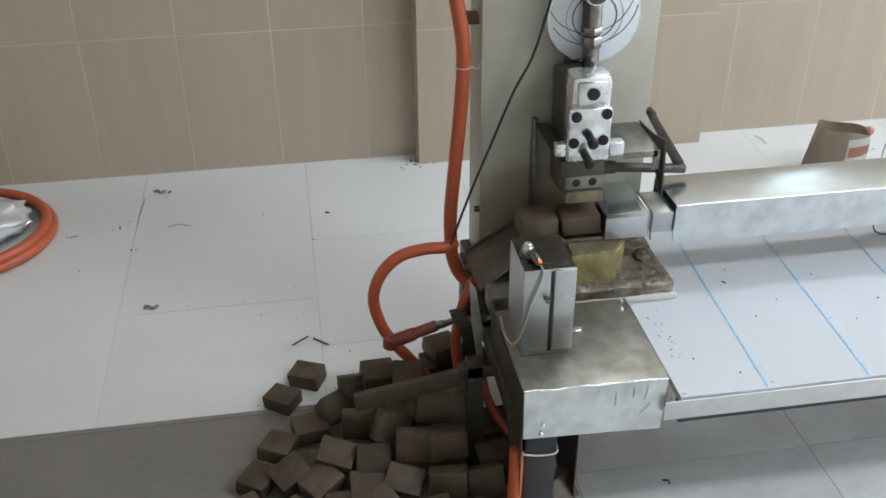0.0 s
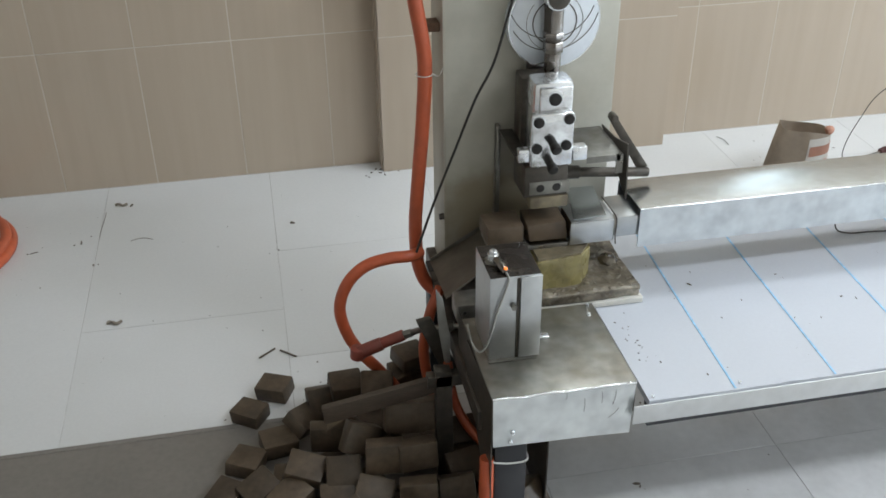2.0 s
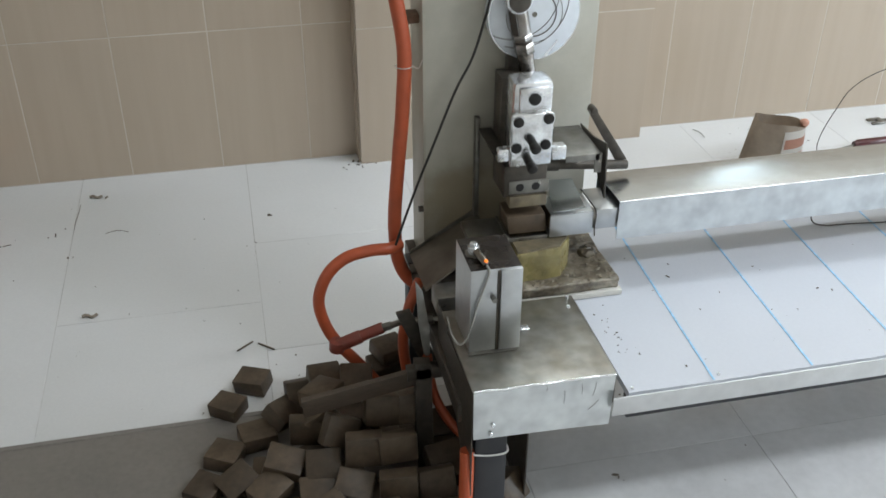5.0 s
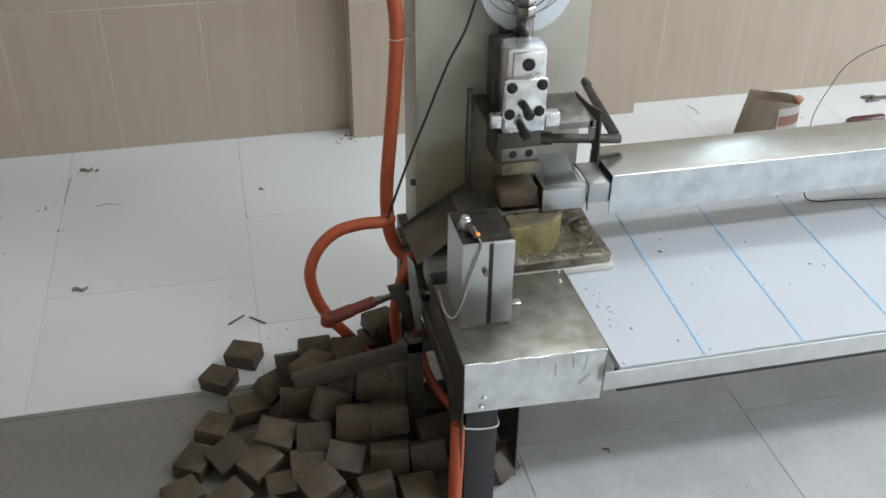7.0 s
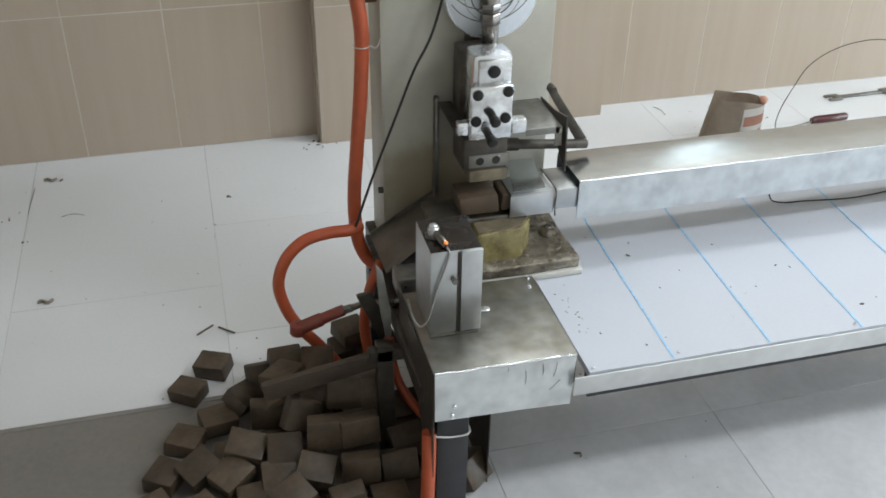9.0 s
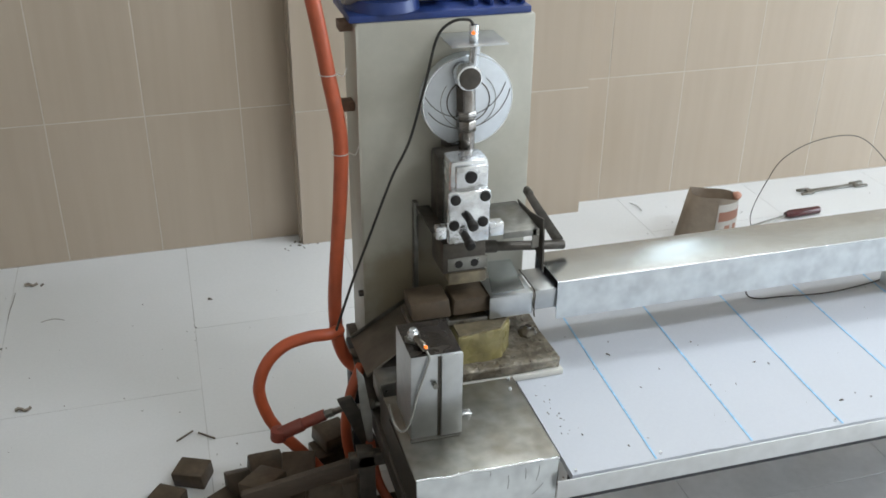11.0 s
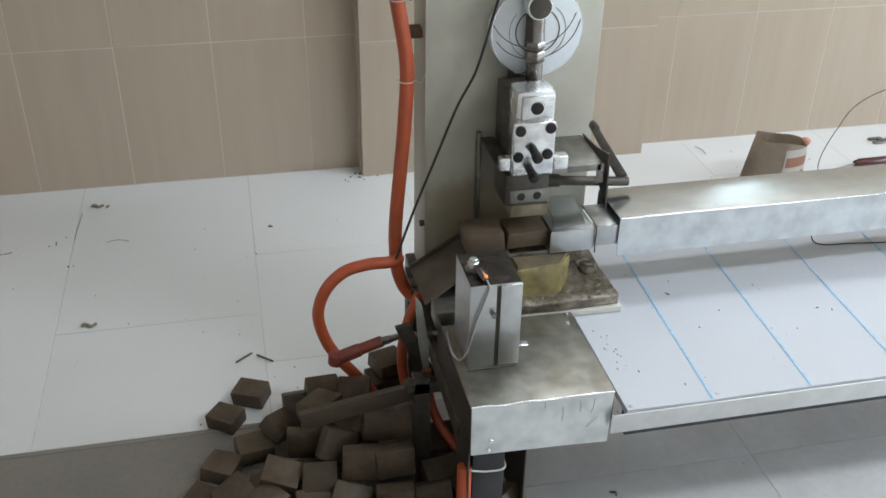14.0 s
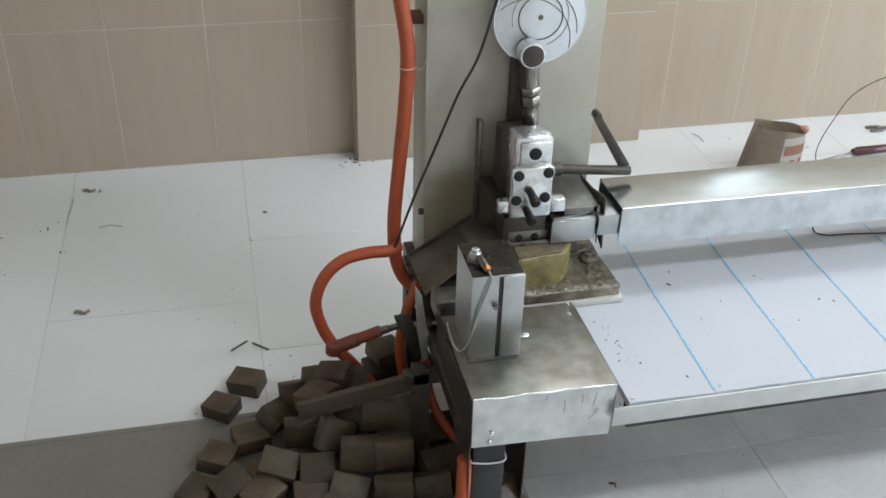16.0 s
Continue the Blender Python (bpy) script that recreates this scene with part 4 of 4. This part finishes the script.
def soap(m, k, label="brown soap piece in the heap on the floor", group="soap heap", size=0.93):
    ob = new("soap_bar", soap_meshes[k % 5])
    ob.matrix_world = m @ Matrix.Scale(size, 4)
    return tagged(ob, label, "soap", group)


soap(pose(0.027, -1.007, 0.0165, 0, 0, -25), 0, "brown soap piece lying alone on white tiles", "loose soap pieces", 0.90)
soap(pose(-0.024, -1.073, 0.0165, 0, 0, -33), 1, "brown soap piece lying alone on white tiles", "loose soap pieces", 0.86)
heap = []
# the pieces that lie on top: place, tilt about x and y, turn
for x, y, z, rx, ry, rz in ((0.078, -1.140, 0.038, 28, 18, 50), (0.026, -1.172, 0.020, 0, 4, 14), (-0.034, -1.211, 0.018, 0, 0, -28), (-0.072, -1.292, 0.019, 4, 0, 58),
                            (-0.012, -1.300, 0.032, 10, -12, 32), (0.070, -1.297, 0.062, 16, 12, -20), (0.040, -1.338, 0.040, 8, -10, 40), (0.134, -1.322, 0.064, 40, 0, -6),
                            (0.120, -1.362, 0.040, 20, 0, -4), (0.180, -1.384, 0.062, 14, 14, -16), (0.078, -1.392, 0.030, 0, 0, 4), (0.134, -1.432, 0.062, 12, -8, 28),
                            (-0.094, -1.366, 0.018, 0, 0, 24), (-0.014, -1.402, 0.030, 6, -6, 34), (0.170, -1.280, 0.098, 64, 30, 10), (0.118, -1.236, 0.074, 86, 4, -6),
                            (0.150, -1.232, 0.082, 84, 60, 0), (0.248, -1.262, 0.122, 72, 4, -4), (0.300, -1.262, 0.120, 70, -4, 4), (0.206, -1.330, 0.096, 78, 2, -3),
                            (0.262, -1.338, 0.098, 80, 0, 3), (0.253, -1.404, 0.070, 82, 0, -4), (0.222, -1.462, 0.058, 84, 86, 0), (0.292, -1.452, 0.036, 12, 4, 3),
                            (0.325, -1.378, 0.036, 56, 0, 2), (0.365, -1.236, 0.045, 40, 6, 8), (0.165, -1.100, 0.076, 6, 6, 8), (0.118, -1.100, 0.045, 62, 0, 4),
                            (0.222, -1.118, 0.078, 18, 2, -10), (0.062, -1.462, 0.034, 6, 4, -30), (0.150, -1.502, 0.040, 8, 0, 12), (-0.046, -1.470, 0.019, 0, 0, 50),
                            (0.224, -1.530, 0.030, 4, 8, -22), (0.296, -1.520, 0.019, 0, 0, 16), (0.086, -1.540, 0.019, 0, 0, 36),
                            (0.352, -1.312, 0.030, 30, 0, 10), (0.392, -1.350, 0.022, 8, 0, 30), (0.405, -1.285, 0.024, 10, 4, -14), (0.352, -1.262, 0.018, 0, 0, 8), (0.352, -1.440, 0.019, 0, 0, 6)):
    heap.append((x, y, z))
    soap(pose(x, y, z, rx, ry, rz), len(heap) * 3)
top_count = len(heap)


def heap_top(x, y):
    """Height that the covering pieces leave free at a place."""
    near = sorted((math.hypot(x - a, y - b), c) for a, b, c in heap[:top_count])[:3]
    return min(c for _, c in near) if near[0][0] < 0.075 else 0.0


for layer in range(4):
    z = 0.017 + 0.030 * layer
    for tries in range(260):
        x, y = rnd.uniform(-0.08, 0.44), rnd.uniform(-1.54, -1.09)
        if x > 0.33 and y < -1.40:
            continue
        gap = layer == 0 and y < -1.20 and x > 0.35 + 0.28 * (y + 0.05) and heap_top(x, y) > 0 and all(math.hypot(x - a, y - b) > 0.054 for a, b, c in heap if c < 0.05)
        if heap_top(x, y) < z + 0.026 and not gap:
            continue
        if all((x - a) ** 2 + (y - b) ** 2 + 1.9 * (z - c) ** 2 > 0.0032 for a, b, c in heap):
            heap.append((x, y, z))
            soap(pose(x, y, z, rnd.gauss(0, 4) * (layer > 0), rnd.gauss(0, 4) * (layer > 0), rnd.uniform(0, 180)), rnd.randrange(5))
soap(pose(0.262, -1.048, 0.017, 0, 0, 5), 2)
soap(pose(0.290, -1.05, 0.050, 6, -4, 12), 3)
soap(pose(0.155, -1.112, 0.017, 0, 0, 14), 1)
soap(pose(0.300, -1.045, 0.083, 4, 7, 24), 0)
soap(pose(0.445, -1.41, 0.028, 62, 0, 40), 4)

soap_left = soap(pose(0.4525, -1.152, 0.4215), 2, "brown soap piece pushed out of the press die", "soap on the press", 1.0)
soap_mid = soap(pose(0.5265, -1.156, 0.4225), 0, "brown soap piece in the press die", "soap on the press", 1.0)
soap_next = soap(pose(0.602, -1.156, 0.4225), 3, "brown soap piece in the feed sleeve", "soap on the press", 1.0)

# ---- small litter ----
for x, y, a in ((-0.344, -0.119, -10), (-0.316, -0.686, -5)):
    bm = tube([(-0.015, 0, 0.0035), (-0.008, 0.003, 0.0050), (-0.001, 0.001, 0.0042), (0.006, -0.004, 0.0040), (0.011, -0.002, 0.0046), (0.016, 0.005, 0.0040)], 0.0034, 10, 5)
    for v in bm.verts:
        v.co += 0.0012 * Vector(noise.noise_vector(v.co * 240 + Vector((x * 50, 0, 0))))
        v.co.z = max(0.0, v.co.z)
    ob = solo("rolled_shaving", bm, "butt", "small curled dark shaving on the white tiles", "shaving", "rolled shavings")
    ob.matrix_world = pose(x, y, 0.0002, 0, 0, a)
for n_, pts in enumerate(([(-0.379, -0.150, 0.0008), (-0.381, -0.20, 0.0008), (-0.384, -0.245, 0.0008), (-0.384, -0.285, 0.0008)],
                          [(-0.304, -0.318, 0.0008), (-0.290, -0.311, 0.0008), (-0.272, -0.309, 0.0008), (-0.249, -0.321, 0.0008)],
                          [(-0.548, -0.331, 0.0008), (-0.539, -0.327, 0.0010), (-0.530, -0.325, 0.0008)],
                          [(-0.428, -0.294, 0.0010), (-0.427, -0.300, 0.0014), (-0.427, -0.308, 0.0010)])):
    solo("dark_fibre", tube(pts, (0.0009, 0.0008, 0.0012, 0.0018)[n_], 6, 4), "crumb", "thin dark fibre lying on the white tiles", "fibre", "dark fibres")
for x, y, a in ((0.018, -0.868, 38), (0.060, -0.878, -42)):
    bm = box(-0.022, 0.022, -0.0018, 0.0018, 0.0, 0.003, 0.0008)
    for v in bm.verts:
        v.co.y += 3.0 * v.co.x ** 2
    ob = solo("soap_sliver", bm, "crumb", "dark soap sliver on the white tiles", "sliver", "soap slivers")
    ob.matrix_world = pose(x, y, 0.0006, 0, 0, a)


def crumbs(name, spots, z, label, kind="stuff"):
    bm = bmesh.new()
    for x, y, s in spots:
        m = pose(x, y, z + s * 0.3, rnd.uniform(0, 90), 0, rnd.uniform(0, 180)) @ Matrix.Diagonal((s * rnd.uniform(0.8, 2.2), s, s * 0.55, 1))
        bmesh.ops.create_icosphere(bm, subdivisions=1, radius=1.0, matrix=m)
    ob = new(name, to_mesh(name, bm, "crumb"))
    return tagged(ob, label, "crumbs", kind=kind)


pts = [(-0.385, -0.001, 0.00176), (-0.406, -0.272, 0.00192), (-0.400, -0.169, 0.00104), (-0.522, -0.305, 0.0016), (-0.444, -0.309, 0.0024), (-0.554, -0.330, 0.0024), (-0.501, -0.496, 0.0016), (-0.386, -0.419, 0.0032), (-0.375, -0.417, 0.0016), (-0.312, -0.561, 0.00128), (-0.230, -0.691, 0.00176), (-0.060, -0.294, 0.0016), (-0.085, -0.393, 0.00128), (0.088, -0.150, 0.00112), (0.042, -0.453, 0.00144), (0.065, -0.442, 0.0024), (0.012, -0.648, 0.0016), (0.011, -0.780, 0.00176), (-0.067, -0.753, 0.00128), (-0.105, -0.697, 0.00128), (0.334, -0.083, 0.0032), (0.341, -0.093, 0.0024)]
pts += [(rnd.uniform(-0.85, 0.30), rnd.uniform(-1.05, -0.03), rnd.choice((0.0005, 0.0007, 0.0009))) for _ in range(40)]
pts += [(rnd.gauss(0.05, 0.08), rnd.gauss(-1.03, 0.05), rnd.uniform(0.0008, 0.0022)) for _ in range(16)]
pts += [(rnd.uniform(1.2, 2.3), rnd.uniform(-0.5, -0.03), rnd.uniform(0.0008, 0.0022)) for _ in range(25)]
pts += [(0.385 + rnd.gauss(0, 0.02), -0.045 - abs(rnd.gauss(0, 0.015)), rnd.uniform(0.001, 0.004)) for _ in range(12)]
pts += [(0.106, -0.311, 0.0045), (0.112, -0.313, 0.003), (-0.315, -0.123, 0.004)]
pts += [(0.062 + rnd.gauss(0, 0.0015), -rnd.uniform(0.36, 0.56), 0.0008) for _ in range(12)]
crumbs("floor_crumbs", pts, 0.0, "scattered dark soap crumbs on the white tiles")
crumbs("grey_floor_crumbs", [(rnd.uniform(0.45, 1.5), rnd.uniform(-1.8, -1.3), rnd.uniform(0.0008, 0.0022)) for _ in range(45)] + [(0.652, -1.392, 0.0042), (0.656, -1.400, 0.003), (0.662, -1.408, 0.002)], -0.002, "scattered soap crumbs on the grey tiles")
pts = [(0.806, -1.182, 0.0016), (0.788, -1.221, 0.0028), (0.801, -1.329, 0.0016), (0.858, -1.287, 0.00144), (0.956, -1.222, 0.00128), (0.923, -1.355, 0.00128), (0.967, -1.364, 0.00144), (1.035, -1.313, 0.00176), (1.058, -1.323, 0.0016), (1.117, -1.454, 0.0028), (0.712, -1.469, 0.00176), (0.651, -1.424, 0.0016), (1.154, -1.441, 0.00144), (0.582, -1.512, 0.002), (1.174, -1.458, 0.00144)]
pts += [(rnd.uniform(0.62, 2.0), rnd.uniform(-1.49, -1.03), rnd.choice((0.0005, 0.0007, 0.0010))) for _ in range(40)]
pts += [(0.615 + abs(rnd.gauss(0, 0.018)), rnd.uniform(-1.42, -1.30), rnd.uniform(0.0006, 0.0014)) for _ in range(18)]
crumbs("table_crumbs", pts, TZ, "scattered soap crumbs on the work table")


# ---- tiles of the walls and the floor ----
def tile_mesh(name, w, h, d, material, bevel):
    """A tile in its own plane: w along x, h along z, d deep along y, face at y=0."""
    return to_mesh(name, box(0, w, 0, d, 0, h, bevel, 1), material)


def tile_wall(parent, xs, zs, face, name="tile"):
    cache = {}
    for x0, x1 in zip(xs, xs[1:]):
        for z0, z1 in zip(zs, zs[1:]):
            key = (round(x1 - x0, 3), round(z1 - z0, 3))
            if key not in cache:
                cache[key] = tile_mesh(name, key[0] - 0.0032, key[1] - 0.0032, 0.010, "wall_tile", 0.0004)
            ob = new(name, cache[key])
            ob.parent = parent
            ob.location = (x0 + 0.0016, face + rnd.uniform(0, 0.0003), z0 + 0.0016)


ROWS_Z = [0.0, 0.40, 0.80, 1.20]
tile_wall(wall_back, [XL] + [round(-2.25 + 0.25 * k, 3) for k in range(11)] + [PX0], ROWS_Z, 0.0)
tile_wall(wall_back, [PX1, WX0], ROWS_Z, 0.0)
tile_wall(wall_back, [WX0, WX1], ROWS_Z[:3] + [WZ0], 0.0)
tile_wall(wall_back, [round(1.585 + 0.25 * k, 3) for k in range(14)], ROWS_Z, 0.0)
tile_wall(pillar, [PX0, 0.636, 0.886, PX1], ROWS_Z, PY)
for x, name in ((PX0, "side_left"), (PX1, "side_right")):
    ob = part("pillar_side_tile", box(x - 0.003, x + 0.003, PY + 0.0118, -0.0004, 0.001, 1.2), "wall_tile", pillar)


def floor_tiles(xs, rows, top, material):
    """rows: per column the y of the joints."""
    cache = {}
    for (x0, x1), ys in zip(zip(xs, xs[1:]), rows):
        for y0, y1 in zip(ys, ys[1:]):
            key = (round(x1 - x0, 3), round(y1 - y0, 3))
            if key not in cache:
                cache[key] = to_mesh("floor_tile", box(0, key[0] - 0.0018, 0, key[1] - 0.0018, -0.016, 0, 0.0003, 1), material)
            ob = new("floor_tile", cache[key])
            ob.parent = ground
            ob.location = (x0 + 0.0009, y0 + 0.0009, top - rnd.uniform(0, 0.0002))


xs = [-2.4, -2.18, -1.735, -1.285, -0.835, -0.385, 0.062, 0.493, 0.945, 1.395, 1.845, 2.295, 2.745, 3.195, 3.645, 4.095, 4.545, 5.0]
white_rows = [[EDGE, -0.84, -0.39, 0.0] if k % 2 == 0 else [EDGE, -0.70, -0.25, 0.0] for k in range(len(xs) - 1)]
white_rows[4] = [EDGE, 0.0]
white_rows[5] = [EDGE, -0.705, 0.0]
white_rows[6] = [EDGE, -0.89, -0.445, 0.0]
floor_tiles(xs, white_rows, 0.0, "white_tile")
grey_y = [YB, -4.50, -4.05, -3.60, -3.15, -2.70, -2.25, -1.80, -1.35, EDGE]
floor_tiles(xs, [grey_y] * (len(xs) - 1), -0.0002, "grey_tile")


# ---- moving parts ----
def motions():
    turn = [(0, -12), (1.95, -12), (2.2, 6), (2.5, 40), (3.0, 98), (3.5, 156), (4.2, 232), (4.7, 285), (5.2, 333), (5.5, 345), (5.75, 348),
            (14.05, 348), (14.3, 367), (14.5, 393), (15.0, 451), (15.5, 509), (16.0, 564)]
    ts = sorted({t for t, _ in turn} | {round(2.0 + 0.1 * k, 2) for k in range(38)} | {round(14.05 + 0.1 * k, 2) for k in range(20)} | {16.0})
    ts = [t for t in ts if t <= 16.0]

    def angle(t):
        for (a, u), (b, w) in zip(turn, turn[1:]):
            if a <= t <= b:
                return u + (w - u) * (t - a) / (b - a)
        return turn[-1][1]

    base = Vector((0.525, -1.15, 0))

    def drop(t):
        a = radians(angle(t))
        x, z = CR * math.sin(a), CR * math.cos(a)
        return x, z, z - math.sqrt(RL ** 2 - (x - WRIST) ** 2) - (CR - RL)

    disc_rows, rod_rows, ram_rows = [], [], []
    for t in ts:
        a = angle(t)
        x, z, d = drop(t)
        disc_rows.append((t, pose(DX - base.x, DY - base.y, DZ - base.z, 0, a, 0)))
        lean = math.degrees(math.asin((x - WRIST) / RL))
        rod_rows.append((t, pose(DX + x - base.x, PYR - base.y, DZ + z - base.z, 0, lean, 0)))
        ram_rows.append((t, pose(ram_o[0] - base.x, ram_o[1] - base.y, ram_o[2] + d - base.z)))
    walk(disc, disc_rows)
    walk(rod, rod_rows)
    walk(ram, ram_rows)

    rest = (0.4525, -1.152, 0.4215)
    fall = [(0.0, pose(*rest)), (0.10, pose(0.440, -1.155, 0.420, 0, -14, 0)), (0.25, pose(0.405, -1.165, 0.402, 0, -32, 6)),
            (0.37, pose(0.362, -1.17, 0.375, 0, -40, 12)), (0.47, pose(0.303, -1.17, 0.345, 10, -62, 20)), (0.57, pose(0.264, -1.18, 0.285, 18, -95, 30)),
            (0.67, pose(0.224, -1.185, 0.235, 22, -125, 36)), (0.78, pose(0.175, -1.19, 0.155, 20, -160, 40)), (0.90, pose(0.150, -1.20, 0.122, 12, -176, 44))]
    a0 = 2.92
    walk(soap_left, [(0, fall[0][1])] + [(round(a0 + t, 3), m) for t, m in fall] + [(16, fall[-1][1])])
    # the middle piece is pressed, lifted, pushed aside and falls in its turn
    seat = 0.4225
    rows = [(0, pose(0.5265, -1.156, seat))]
    for t in ts:
        if 2.5 <= t <= 5.0:
            rows.append((t, pose(0.5265, -1.156, min(seat, 0.470 + drop(t)[2] - 0.019))))
    rows += [(5.3, pose(0.5265, -1.156, seat)), (8.3, pose(0.5265, -1.156, seat)), (9.3, pose(0.503, -1.155, seat)), (10.3, pose(0.479, -1.153, seat)), (11.2, pose(0.459, -1.152, 0.4215)), (12.2, pose(*rest))]
    b0 = 15.20
    end = list(fall)
    end[-1] = (0.80, pose(0.185, -1.14, 0.115, 8, -170, 70))
    end = end[:-2] + [(0.74, pose(0.182, -1.155, 0.15, 16, -150, 60)), end[-1]]
    rows += [(round(b0 + t, 3), m) for t, m in end]
    walk(soap_mid, rows)
    # the next piece follows from the sleeve
    rows = [(0, pose(0.6025, -1.156, seat)), (8.3, pose(0.6025, -1.156, seat)), (9.3, pose(0.579, -1.156, seat)), (10.3, pose(0.5545, -1.156, seat)), (11.2, pose(0.534, -1.156, seat)), (12.2, pose(0.5265, -1.156, seat)), (14.55, pose(0.5265, -1.156, seat))]
    for t in ts:
        if 14.6 <= t:
            rows.append((t, pose(0.5265, -1.156, min(seat, 0.470 + drop(t)[2] - 0.019))))
    walk(soap_next, rows)


motions()
